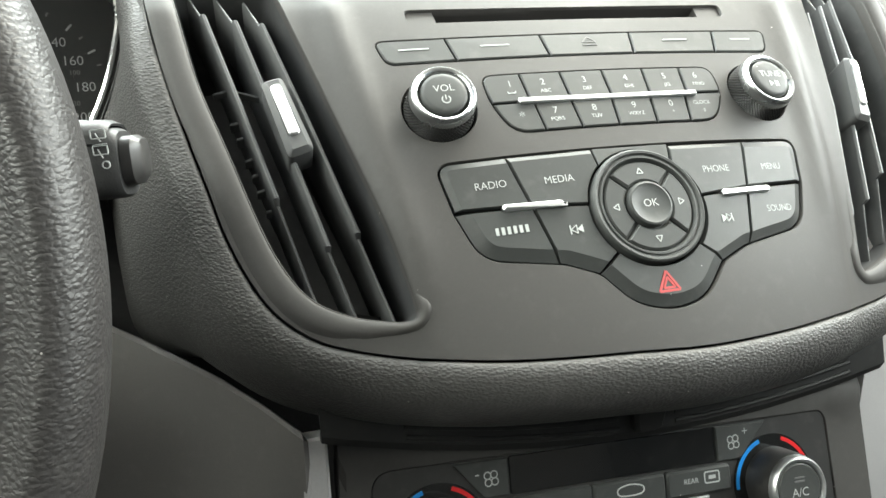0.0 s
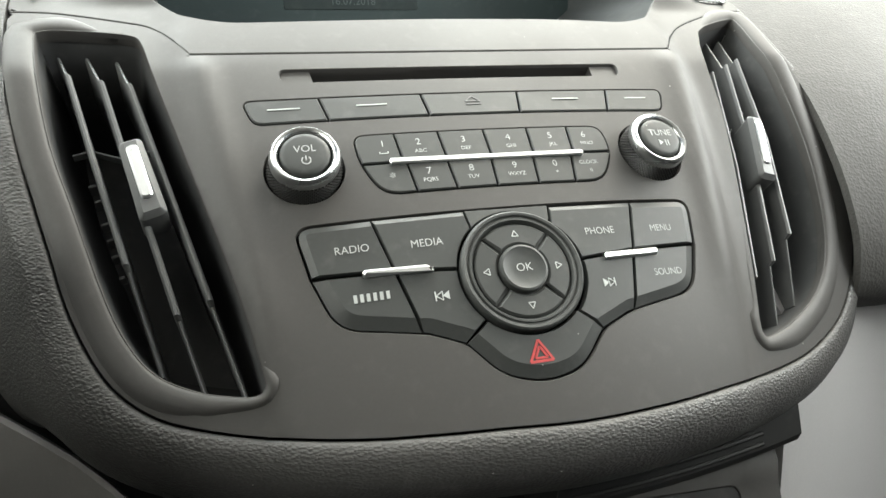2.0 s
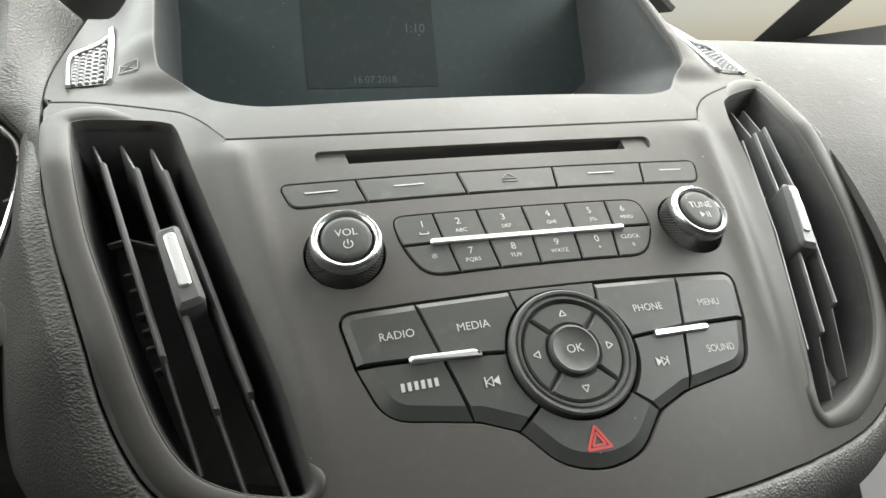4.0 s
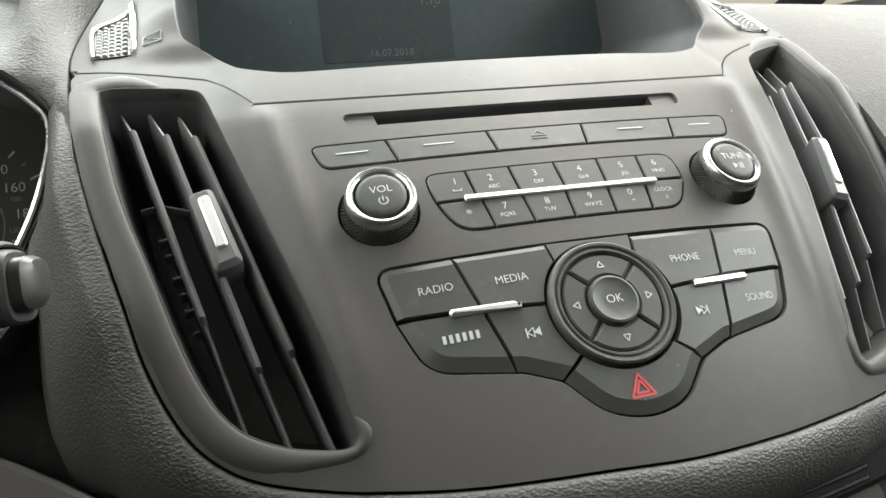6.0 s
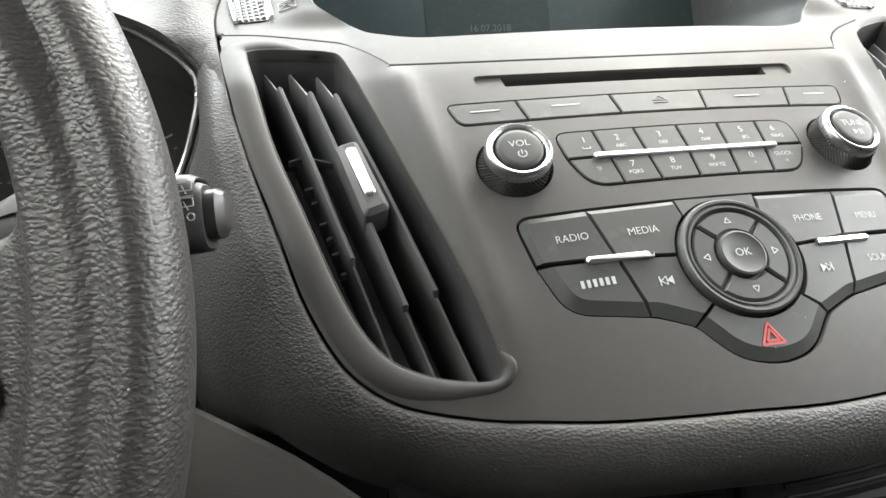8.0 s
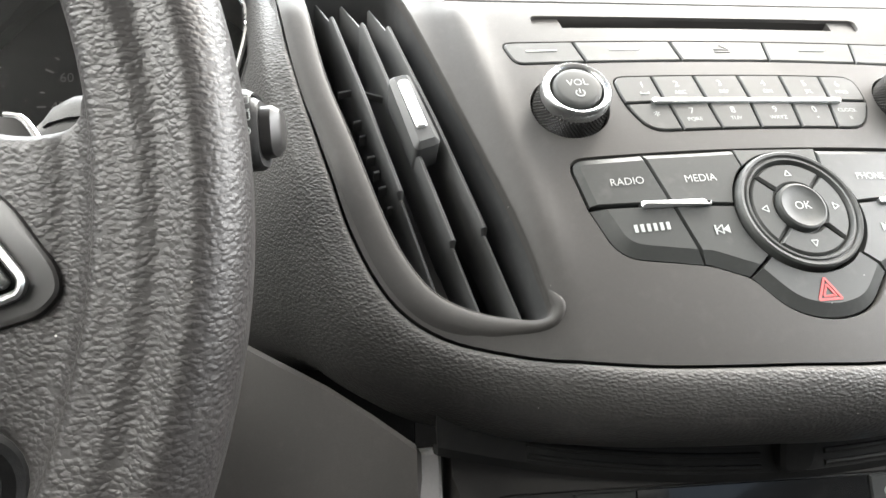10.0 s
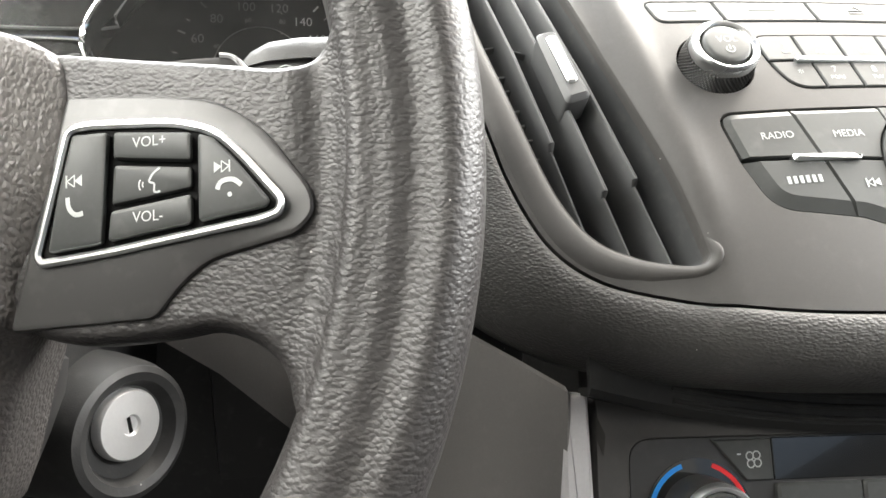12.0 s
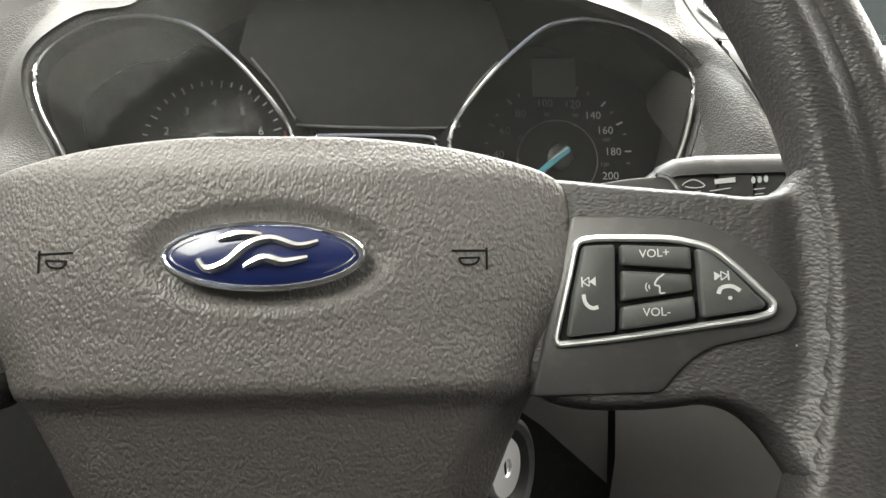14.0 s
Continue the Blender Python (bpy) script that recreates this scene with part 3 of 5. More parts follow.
UP, LOW = split_v(KEYPAD, 46.9, True), split_v(KEYPAD, 46.9, False)
KEYTOP = (("1", ""), ("2", "ABC"), ("3", "DEF"), ("4", "GHI"), ("5", "JKL"), ("6", "MNO"))
KEYLOW = (("*", ""), ("7", "PQRS"), ("8", "TUV"), ("9", "WXYZ"), ("0", "+"), ("CLOCK", "II"))
for i in range(6):
    p = between(TOPC[i], TOPC[i + 1], 33, 46.9, UP)
    b = button("number_key", p, 0.5, 0.45, drop=0.45)
    u = ((TOPC[i] or (-48.5,))[0] + (TOPC[i + 1] or (50.5,))[0]) / 2 + (0.8 if i == 0 else 0)
    lettering(stack, KEYTOP[i][0], u, 38.0, 0.5, 4.4, b)
    if KEYTOP[i][1]:
        lettering(stack, KEYTOP[i][1], u + 0.3, 42.4, 0.5, 2.5, b)
    else:
        part("space_mark", outline_stroke(stack, [(u - 1.6, 41.6), (u - 1.6, 42.5), (u + 1.6, 42.5), (u + 1.6, 41.6)], 0.4, 0.5, False), PRINT, b)
    p = between(LOWC[i], LOWC[i + 1], 46.9, 61, LOW)
    b = button("number_key", p, 0.5, 0.45, drop=0.45)
    u = ((LOWC[i] or (-46.0,))[0] + (LOWC[i + 1] or (49.0,))[0]) / 2 - 0.3
    lettering(stack, KEYLOW[i][0], u, 52.2 if i else 54, 0.5, (4.4, 4.4, 4.4, 4.4, 4.4, 2.6)[i] + (1.2 if i == 0 else 0), b)
    if KEYLOW[i][1]:
        lettering(stack, KEYLOW[i][1], u, 56.2, 0.5, 2.5, b)
part("keypad_bar", plate(stack, rounded([(-40.2, 45.6), (40.6, 46.4), (40.6, 48.9), (-40.2, 48.2)], 1.1), -1, 2.0, 0.5), SATINCHROME, audio, "long thin satin chrome bar")

# main block of buttons round the dial
DIAL = (0.2, 97.2)
RD = 23.9


def on_dial(a0, a1, r=RD):
    return arc(*DIAL, r, a0, a1, 14)


def mirrored(p):
    return [(-u * 1.045 + 0.3, v + 0.9) for u, v in p][::-1]


A_TOP, A_SIDE, A_LOW = 229.5, 187.5, 135.5
RADIO = rounded([(-78.5, 70.9), (-51.5, 70.9), (-46.2, 91.6), (-74.8, 90.4)], [6, 0, 0, 0], 6)
MEDIA = [(-51.5, 70.9), (-16.6, 71.0), (-15.7, 76.5)] + on_dial(A_TOP, A_SIDE) + [(-46.2, 91.6)]
SATRAD = rounded([(-74.8, 91.0), (-45.9, 92.2), (-39.8, 115.4), (-68, 109.8)], [0, 0, 0, 8], 6)
PREV = [(-45.9, 92.2)] + on_dial(A_SIDE - 0.4, A_LOW) + rounded([(-25.5, 121), (-38, 115.6)], 0) + [(-39.8, 115.3)]
PREV = rounded(PREV[:-1] + [(-39.8, 115.3)], [0] * (len(PREV) - 3) + [0, 3, 0])
TOPC_ = [(-16.6, 71.0), (17.4, 71.3), (16.6, 77)] + on_dial(310.5, 229.5)
HAZ = on_dial(135.5, 44.5) + rounded([(26.9, 121.9), (15.4, 134.9), (0.3, 138), (-14.5, 134), (-25.5, 121)], [0, 8, 12, 8, 0], 6)
RED_, SQ = RED, 0.95
radio_b = button("radio_button", RADIO, 0.7, 0.4, BLOCK, 2.4, drop=0.9)
media_b = button("media_button", MEDIA, 0.7, 0.4, BLOCK, 2.0, drop=0.9)
satrad_b = button("satellite_button", SATRAD, 0.7, 0.4, BLOCK, 4.6, drop=2.0)
prev_b = button("previous_track_button", PREV, 0.7, 0.4, BLOCK, 4.6, drop=2.0)
phone_b = button("phone_button", mirrored(MEDIA), 0.7, 0.4, BLOCK, 2.0, drop=0.9)
menu_b = button("menu_button", mirrored(RADIO), 0.7, 0.4, BLOCK, 2.8, drop=0.9)
next_b = button("next_track_button", mirrored(PREV), 0.7, 0.4, BLOCK, 3.6, drop=1.7)
sound_b = button("sound_button", mirrored(SATRAD), 0.7, 0.4, BLOCK, 3.6, drop=1.7)
part("blank_button", plate(stack, offset(TOPC_, 0.3), -2.6, 0.5, 0.25), BUTTON, audio)
haz_b = button("hazard_button", HAZ, 0.7, 0.4, BLOCK, 4.4, drop=2.0)
lettering(stack, "RADIO", -59.8, 82.0, 0.7, 4.25, radio_b, squeeze=0.95)
lettering(stack, "MEDIA", -33.0, 82.8, 0.7, 4.3, media_b, squeeze=0.95)
# the satellite radio's name stands as plain bars
part("name_bar", join(*[strip(stack, (-61.7 + 2.25 * i, 100.4), (-60.5 + 2.25 * i, 100.4), 2.9, 0.5, 0.82, 0.03) for i in range(6)]), PRINT, satrad_b)
lettering(stack, "PHONE", 36.0, 84.2, 0.7, 4.2, phone_b, squeeze=0.92)
lettering(stack, "MENU", 64.2, 84.3, 0.7, 4.1, menu_b, squeeze=0.92)
lettering(stack, "SOUND", 61.2, 103.0, 0.7, 4.1, sound_b, squeeze=0.92)


def skip_mark(u, v, d, parent, fn=stack, w=0.7, s=1.0, name="skip_mark"):
    """Two arrowheads against a bar; d: +1 points right."""
    a = [strip(fn, (u + d * 3.0 * s, v - 2 * s), (u + d * 3.0 * s, v + 2 * s), 0.55 * s, w - 0.2, w + 0.13, 0.02)]
    for k in (-2.6, 0.1):
        tri_ = [(u + d * k * s, v - 1.9 * s), (u + d * (k + 2.7) * s, v), (u + d * k * s, v + 1.9 * s)]
        a.append(poly(fn, tri_, w, 0.12) if k < 0 else outline_stroke(fn, tri_, 0.4 * s, w))
    return part(name, join(*a), PRINT, parent, smooth=False)


skip_mark(-31.0, 103.4, -1, prev_b, s=0.88)
skip_mark(33.4, 105.4, 1, next_b, s=0.86)
tri_red = lambda r, c: [(c[0] + r * sin(radians(a)), c[1] - r * cos(radians(a))) for a in (0, 120, 240)]
part("warning_triangle", join(outline_stroke(stack, tri_red(5.0, (-0.6, 128.6)), 0.9, 0.7), outline_stroke(stack, tri_red(2.7, (-0.6, 128.6)), 0.8, 0.7)), RED, haz_b, "red double warning triangle", smooth=False)
part("left_bar", plate(stack, rounded([(-57.4, 90.4), (-34.5, 91.4), (-32.2, 94.0), (-57.4, 93.2)], [1.3, 1, 0.6, 1.3]), -1, 2.4, 1.1), SATINCHROME, audio, "satin chrome accent bar")
part("right_bar", plate(stack, rounded([(34.6, 93.7), (58.8, 92.9), (58.8, 95.7), (34.6, 96.5)], [1.3, 1.3, 1.3, 1.3]), -1, 2.2, 0.7), SATINCHROME, audio, "satin chrome accent bar")

# navigation dial
dial = part("dial_ring", turned(stack, *DIAL, [(23.4, -3), (23.4, 1.4), (23.1, 2.3), (22.4, 2.8), (21.5, 2.6), (21.0, 1.7), (20.6, 1.7), (20.2, 2.3), (19.5, 2.3), (19.0, 1.4), (18.7, 0.2), (0.5, 0.2)], 72), BUTTON, audio, "round ridged dial ring")
for k, a in enumerate((0, 90, 180, 270)):
    seg = arc(*DIAL, 18.4, a - 44, a + 44, 16) + arc(*DIAL, 9.8, a + 41.5, a - 41.5, 10)
    sgm = part("arrow_button", plate(stack, seg, 0, 1.7, 0.8), BUTTON, dial)
    c, s = cos(radians(a)), sin(radians(a))
    q = lambda x, y: (DIAL[0] + c * x - s * y, DIAL[1] + s * x + c * y)
    part("arrow_mark", outline_stroke(stack, [q(13.0, -1.3), q(15.3, 0), q(13.0, 1.3)], 0.38, 1.7), PRINT, dial, smooth=False)
okb = part("ok_button", turned(stack, *DIAL, [(9.2, -1), (9.2, 2.2), (8.9, 2.9), (8.1, 3.2), (7.4, 2.8), (4, 2.3), (0.3, 2.2)], 56), BUTTON, dial)
lettering(stack, "OK", *DIAL, 2.7, 4.4, okb)


# knobs: knurled skirt, bright ring, dished cap
def knob(c, words, name, mark):
    n, m = 60, 10
    bm = bmesh.new()
    ring = lambda i, j, r: bm.verts.new(stack(c[0] + r * cos(2 * pi * i / n), c[1] + r * sin(2 * pi * i / n), -2.5 + 8.3 * j / m))
    rad = lambda j: 13.6 - 0.95 * j / m
    grid = {(i, j): ring(i + 0.5 * (j % 2), j, rad(j)) for j in range(m + 1) for i in range(n)}
    # a diamond pyramid in every other cell
    for j in range(1, m):
        for i in range(n):
            k = i + j % 2
            lf, rt, lo, hi = grid[(i, j)], grid[(i + 1) % n, j], grid[(k % n, j - 1)], grid[(k % n, j + 1)]
            top = ring(i + 0.5 + 0.5 * (j % 2), j, rad(j) + 0.75)
            for p, q in ((lf, lo), (lo, rt), (rt, hi), (hi, lf)):
                bm.faces.new((p, q, top))
    body = part(name, bm, SATIN, audio, "black knurled rotary knob with a bright ring", smooth=False)
    part("bright_ring", turned(stack, *c, [(12.8, 5.6), (12.95, 6.8), (12.7, 8.5), (12.1, 9.6), (11.5, 10.0), (10.9, 9.9), (9.9, 9.1), (9.5, 8.4), (9.3, 7.2)], 64, cap=False), KNOBRING, body, "satin chrome ring")
    capp = part("cap", turned(stack, *c, [(9.2, 7.0), (9.1, 8.6), (8.8, 9.5), (8.1, 10.0), (7.0, 10.15), (4.0, 10.2), (0.3, 10.2)], 56), BUTTON, body)
    lettering(stack, words, c[0], c[1] - 1.6, 10.15, 4.2, capp)
    if mark == "power":
        part("power_mark", join(outline_stroke(stack, arc(c[0], c[1] + 3.2, 1.6, -50, 230, 12), 0.4, 10.25, False), strip(stack, (c[0], c[1] + 1.2), (c[0], c[1] + 3.2), 0.4, 10.0, 10.3, 0.02)), PRINT, capp)
    else:
        part("play_mark", join(poly(stack, [(c[0] - 2.2, c[1] + 1.8), (c[0] - 0.2, c[1] + 3.2), (c[0] - 2.2, c[1] + 4.6)], 10.27), *[strip(stack, (c[0] + x, c[1] + 1.8), (c[0] + x, c[1] + 4.6), 0.5, 10.0, 10.3, 0.02) for x in (1.1, 2.3)]), PRINT, capp)


knob(KNOB_L, "VOL", "volume_knob", "power")
knob(KNOB_R, "TUNE", "tuning_knob", "play")


# ---------------------------------------------------------------- air vents
def vent(hole, slats, tab, side):
    v = thing("air_vent", stack(sum(q[0] for q in hole) / len(hole), 45, -30), "black air vent with three upright slats and a chrome tab", "air vent", "dashboard air vents")
    inner = offset(dense(hole, 4), 0.4)
    bm = bmesh.new()
    rows = [[bm.verts.new(stack(*q, w)) for q in offset(inner, d)] for d, w in ((-0.6, -4.2), (0.6, -9), (3, -30), (5, -62))]
    for a, b in zip(rows, rows[1:]):
        ring_faces(bm, a, b)
    bm.faces.new(rows[-1])
    part("housing", bm, VENT, v)
    # the slats' front edges step forward over their middle stretch
    for pts in slats:
        (a, b, c, d) = [Vector(q) for q in pts]
        path = [a, a.lerp(b, 0.97), b, b.lerp(c, 0.5), c, c.lerp(d, 0.04), d]
        w = [-9, -8, -4.5, -4.0, -4.5, -8, -9]
        th = [1.0, 1.0, 1.5, 1.5, 1.5, 1.0, 1.0]
        bm = bmesh.new()
        rows = [[bm.verts.new(stack(q.x + s * t, q.y, ww)) for s, ww in ((-0.8, wf - 1.0), (-0.3, wf), (0.3, wf), (0.8, wf - 1.0), (0.8, -34), (-0.8, -34))] for q, wf, t in zip(path, w, th)]
        for r1, r2 in zip(rows, rows[1:]):
            ring_faces(bm, r1, r2)
        bm.faces.new(rows[0])
        bm.faces.new(rows[-1][::-1])
        part("slat", bm, SLAT, v)
    # the link bar that joins the slats
    lk = [(Vector(p[1]).lerp(Vector(p[2]), f)) for p, f in zip(slats, (0.36, 0.30, 0.27))]
    for p, q in zip(lk, lk[1:]):
        part("link_bar", strip(stack, (p.x + 0.8, p.y), (q.x - 0.8, q.y), 0.9, -16, -13, 0.2), SLAT, v)
    part("link_bar", strip(stack, (lk[0].x - 6.5, lk[0].y + 1), (lk[0].x - 0.8, lk[0].y), 0.9, -16, -13, 0.2), SLAT, v)
    # small moulded clips along the housing beside the first slat
    if side < 0:
        for du, dv, dw in ((-4.6, 30, 4.2), (-4.2, 37, 2.6), (-4.4, 47, 3.6), (-4.0, 54, 2.4), (-4.4, 61, 3.2), (-4.0, 70, 2.2)):
            c = Vector(slats[0][1]).lerp(Vector(slats[0][2]), (dv + 14) / 84)
            part("clip", strip(stack, (c.x + du, c.y), (c.x + du + dw, c.y - 0.4), 1.2, -20, -15, 0.3), SLAT, v)
    (a, b) = [Vector(q) for q in tab]
    t = (b - a).normalized()
    n = Vector((-t.y, t.x))
    shell = rounded([tuple(a - t * 4 - n * 4.2), tuple(a - t * 4 + n * 4.2), tuple(b + t * 7 + n * 5), tuple(b + t * 7 - n * 5)], 2.5)
    tb = part("tab", plate(stack, shell, -12, 1.5, 2.0), SLAT, v, "black slider tab")
    part("chrome_inlay", plate(stack, rounded([tuple(a - n * 2.1), tuple(a + n * 2.1), tuple(b + n * 2.1), tuple(b - n * 2.1)], 1.9), 0.2, 2.5, 0.7), SATINCHROME, tb, "chrome inlay")
    return v


vent(HOLE_L, [[(-161.6, -32), (-156, -14.3), (-136.5, 70), (-126.8, 112.5)], [(-151, -31.4), (-143.9, -10.1), (-120.3, 92.3), (-113, 122)], [(-139.5, -28.1), (-133.6, -8.2), (-109, 89), (-99.6, 126)]],
     [(-132.3, 27), (-127.0, 49.5)], -1)
vent(HOLE_R, [[(142.9, -33), (136, -7.4), (115.5, 104.3), (110.6, 130)], [(150.5, -38), (146.7, -12.5), (130.1, 96.7), (125.3, 126)], [(159.5, -40), (155.4, -17), (146.3, 83), (141, 117)]],
     [(143.0, 28.2), (138.8, 51.5)], 1)

# ---------------------------------------------------------------- soft dashboard round the stack
EDGE = smooth_loop([(174, -150), (179, -102), (180.6, -78), SEAM_R[-1]] + SIDE_R + BOTTOM + SIDE_L + [SEAM_L[0], (-181.4, -75), (-179.4, -102), (-174, -150)], 4, False)
SEC_BOT = [(0.7, -6), (0.8, -0.8), (1.6, 0.5), (3.2, 1.2), (7, 1.2), (12, -0.4), (16.4, -3.6), (20.4, -9), (23.4, -17), (24.4, -27), (22, -37), (14, -45), (4, -49)]
SEC_LEFT = [(0.7, -6), (0.8, -0.8), (1.6, 0.5), (3.2, 0.9), (6, 0.7), (9, 0.1), (10.6, -1.2), (12.2, -4), (15, -11), (20, -22), (27, -36), (34, -56), (38, -90)]
SEC_TOP = [(0.7, -8), (0.8, -5), (1.4, -4.4), (2.6, -4.2), (4, -4.4), (5.5, -5), (7, -6), (9, -8), (11, -12), (13, -18), (14, -28), (14.5, -40), (15, -55)]
SEC_RIGHT = [(0.7, -6), (0.9, -4), (1.5, -2.6), (2.7, -2.2), (4.6, -2.4), (6.5, -3.6), (8, -6), (9, -12), (10, -22), (10.5, -32), (11, -44), (12, -60), (13, -80)]
rows = []
for i, q in enumerate(EDGE):
    a, b = Vector(EDGE[max(i - 1, 0)]), Vector(EDGE[min(i + 1, len(EDGE) - 1)])
    t = (b - a).normalized()
    n = Vector((t.y, -t.x))
    if n.dot(Vector(q) - Vector((0, 40))) < 0:
        n = -n
    k = ss((q[1] - 70) / 60)
    up = 1 - ss((q[1] + 25) / 45)
    side = [(s0 * (1 - up) + s1 * up, w0 * (1 - up) + w1 * up) for (s0, w0), (s1, w1) in zip(SEC_LEFT, SEC_TOP)] if q[0] < 0 else SEC_RIGHT
    far = ss((-70 - q[0]) / 50) * ss((q[1] - 10) / 60) * (1 - 0.9 * ss((q[1] - 90) / 40))
    grow = [0] * 7 + [0.5 * far, 3 * far, 5 * far, 7 * far, 9 * far, 10 * far]
    rows.append([stack(q[0] + n.x * (d + x), q[1] + n.y * (d + x), w) for x, (d, w) in zip(grow, [(s[0] * (1 - k) + m[0] * k, s[1] * (1 - k) + m[1] * k) for s, m in zip(side, SEC_BOT)])])
tagged(part("dash_pad", loft(rows), PAD, None, "dark grained soft-touch dashboard pad wrapping the centre stack", angle=60), category="dashboard", kind="structure")

# ---------------------------------------------------------------- display hood above the stack
hood = thing("display_hood", (0, 0.06, 0.83), "grey plastic display hood with a recessed dark screen", "display hood")


def shoulder_lift(u, v):
    """The inner edges of the hood's shoulders rise towards the windscreen."""
    rise = 5 * ss((-56 - v) / 15) + 8 * ss((-68 - v) / 30) * 1.0 + 0.26 * max(0, -98 - v)
    return rise * ss((165 - abs(u)) / 27) - 1.5 * math.exp(-((abs(u) - 116) / 5) ** 2) * ss((-18 - v) / 26)


HOOD_SEAM = [(u, v - 1.5) for u, v in rounded(SEAM_L, [2, 6, 6, 6, 4, 6, 3])] + [(u, v - 1.5) for u, v in rounded(SEAM_R, [3, 6, 4, 6, 6, 6, 2])]
RIM = smooth_loop([(138, -150), (138.5, -118), (138.5, -98), (138, -84), (135.5, -72), (125, -61), (116.5, -50), (109, -43.2), (99, -40), (88, -39.6), (60, -41.6), (32, -42), (0, -41.8), (-30, -41), (-62, -39.6), (-88, -38.4), (-99, -39.4), (-109, -43), (-116.5, -50), (-125, -61), (-135.5, -72), (-138, -84), (-138.5, -98), (-138.5, -118), (-138, -150)], 4, False)
HOOD_R = smooth_loop([(179.6, -57), (180.4, -78), (178.5, -102), (173.5, -150)], 4, False)
HOOD_L = smooth_loop([(-173.5, -150), (-178.8, -102), (-180.8, -75), (-179.8, -53)], 4, False)
part("surround", sheet(stack, HOOD_SEAM + HOOD_R[1:] + RIM + HOOD_L[:-1], [], 3.2, skirt=((0.5, -0.35), (0.9, -1.2), (1.0, -5)), lift=shoulder_lift), FACE, hood, "matt grey surround with raised shoulders", angle=24)
# black tube laid in the seam, standing in for the gap's shade
part("gap_shade", tube([stack(u, v + 0.75, -1.3) for u, v in HOOD_SEAM], 0.0012, 8), BLACK, hood, "black tube for the shade in the gap below the surround")
# dark bowl from the surround's rim back to the screen
bowl = []
for i, (u, v) in enumerate(RIM):
    p0 = stack(u, v, shoulder_lift(u, v))
    x = max(-0.131, min(0.131, u / 1000))
    z = 0.8265 + max(0.0, p0.z - 0.8265) * 0.97
    q = Vector((x, 0.174 - (z - 0.866) * 0.2, z))
    d = (q - p0).normalized()
    n = Vector((0, 0, -1)) if abs(u) < 110 else Vector((0.6 if u > 0 else -0.6, 0, -0.6))
    bowl.append([p0 + Vector((0, 0, -0.0008)), p0 + d * 0.0012 + n * 0.0012, p0 + d * 0.003 + n * 0.0035, p0.lerp(q, 0.2) + n * 0.006, p0.lerp(q, 0.55) + n * 0.006, p0.lerp(q, 0.85) + n * 0.002, q, q + Vector((0, 0.02, 0))])
part("bowl", loft(bowl), RECESS, hood, "dark recess round the screen", angle=60)
SC = plane_of((0, 0.172, 0.866), 12)
part("screen", plate(SC, rounded([(-160, -75), (160, -75), (160, 48), (-160, 48)], 6), -8, 0, 0.6), SCREEN, hood, "dark teal glass screen")
lcd = part("display", plate(SC, rounded([(-60, -34), (25, -34), (25, 32), (-60, 32)], 1.5), -1, 0.4, 0.1), DISPLAY, hood, "small dark display showing the date")
lettering(SC, "16.07.2018", -17, 27, 0.4, 6.5, lcd, LCD)
lettering(SC, "1:10", 12, -6, 0.4, 8.5, lcd, LCD)
ROOFROWS = []
for i in range(17):
    x = -0.2 + 0.4 * i / 16
    k = 1 - (x / 0.2) ** 2
    ROOFROWS.append([Vector((x, 0.16 - 0.0 * k, 0.885 + 0.045 * k ** 0.5)), Vector((x, 0.2, 0.889 + 0.045 * k ** 0.5)), Vector((x, 0.32, 0.89 + 0.02 * k))])
part("brow", loft(ROOFROWS, thick=0.004), FACE, hood)


# small corner grilles with a chrome frame, on each shoulder of the hood
def grille(s):
    fn = lambda u, v, w=0.0: stack(s * u, v, w + shoulder_lift(u, v))
    g = thing("corner_grille", fn(165, -85), "small ribbed corner grille in a chrome frame", "grille", "corner grilles")
    part("backing", plate(fn, rounded([(173.4, -64.5), (176, -96), (161.5, -117), (157.2, -66.5)], 1.2), -6, 0.5, 0.3), SATIN, g)
    for i in range(9):
        for j in range(5):
            k, h = (i + 0.5) / 9, (j + 0.5) / 5
            lo, hi = Vector((171.6, -65.2)).lerp(Vector((158.4, -67)), h), Vector((173.8, -96)).lerp(Vector((161, -113.5)), h)
            c = lo.lerp(hi, k)
            part("rib", plate(fn, rounded([(c.x - 1.15, c.y - 1.5), (c.x + 1.15, c.y - 1.5), (c.x + 1.15, c.y + 1.5), (c.x - 1.15, c.y + 1.5)], 0.5, 2), 0.3, 1.6, 0.6), SLAT, g)
    part("chrome_edge", tube([fn(*q, 1.5) for q in smooth_loop([(172.2, -63.8), (174.2, -80), (174.8, -96.5), (168, -106), (160.8, -116.5)], 3, False)], 0.0010, 8), CHROME, g, "chrome edge")
    part("chrome_blade", plate(fn, rounded([(157.6, -66), (160.4, -116), (161.4, -127), (158.4, -127), (156.4, -100), (155.2, -69)], 0.8), -1, 2.4, 0.7), CHROME, g, "broad chrome blade")


grille(-1)
grille(1)
MAILFN = lambda u, v, w=0.0: stack(-148.6 + u, -75.5 + v * 1.25, w + shoulder_lift(-148.6 + u, -75.5 + v * 1.25))

# crossed-out envelope mark beside the driver's grille
tagged(part("passenger_mark", outline_stroke(MAILFN, [(-4, -2.6), (4, -3.2), (-4, 2.6), (4, 2.2), (4, -3.2), (-4, 2.6), (-4, -2.6), (4, 2.2)], 0.35, 0.6, False), SLAT, hood, smooth=False))

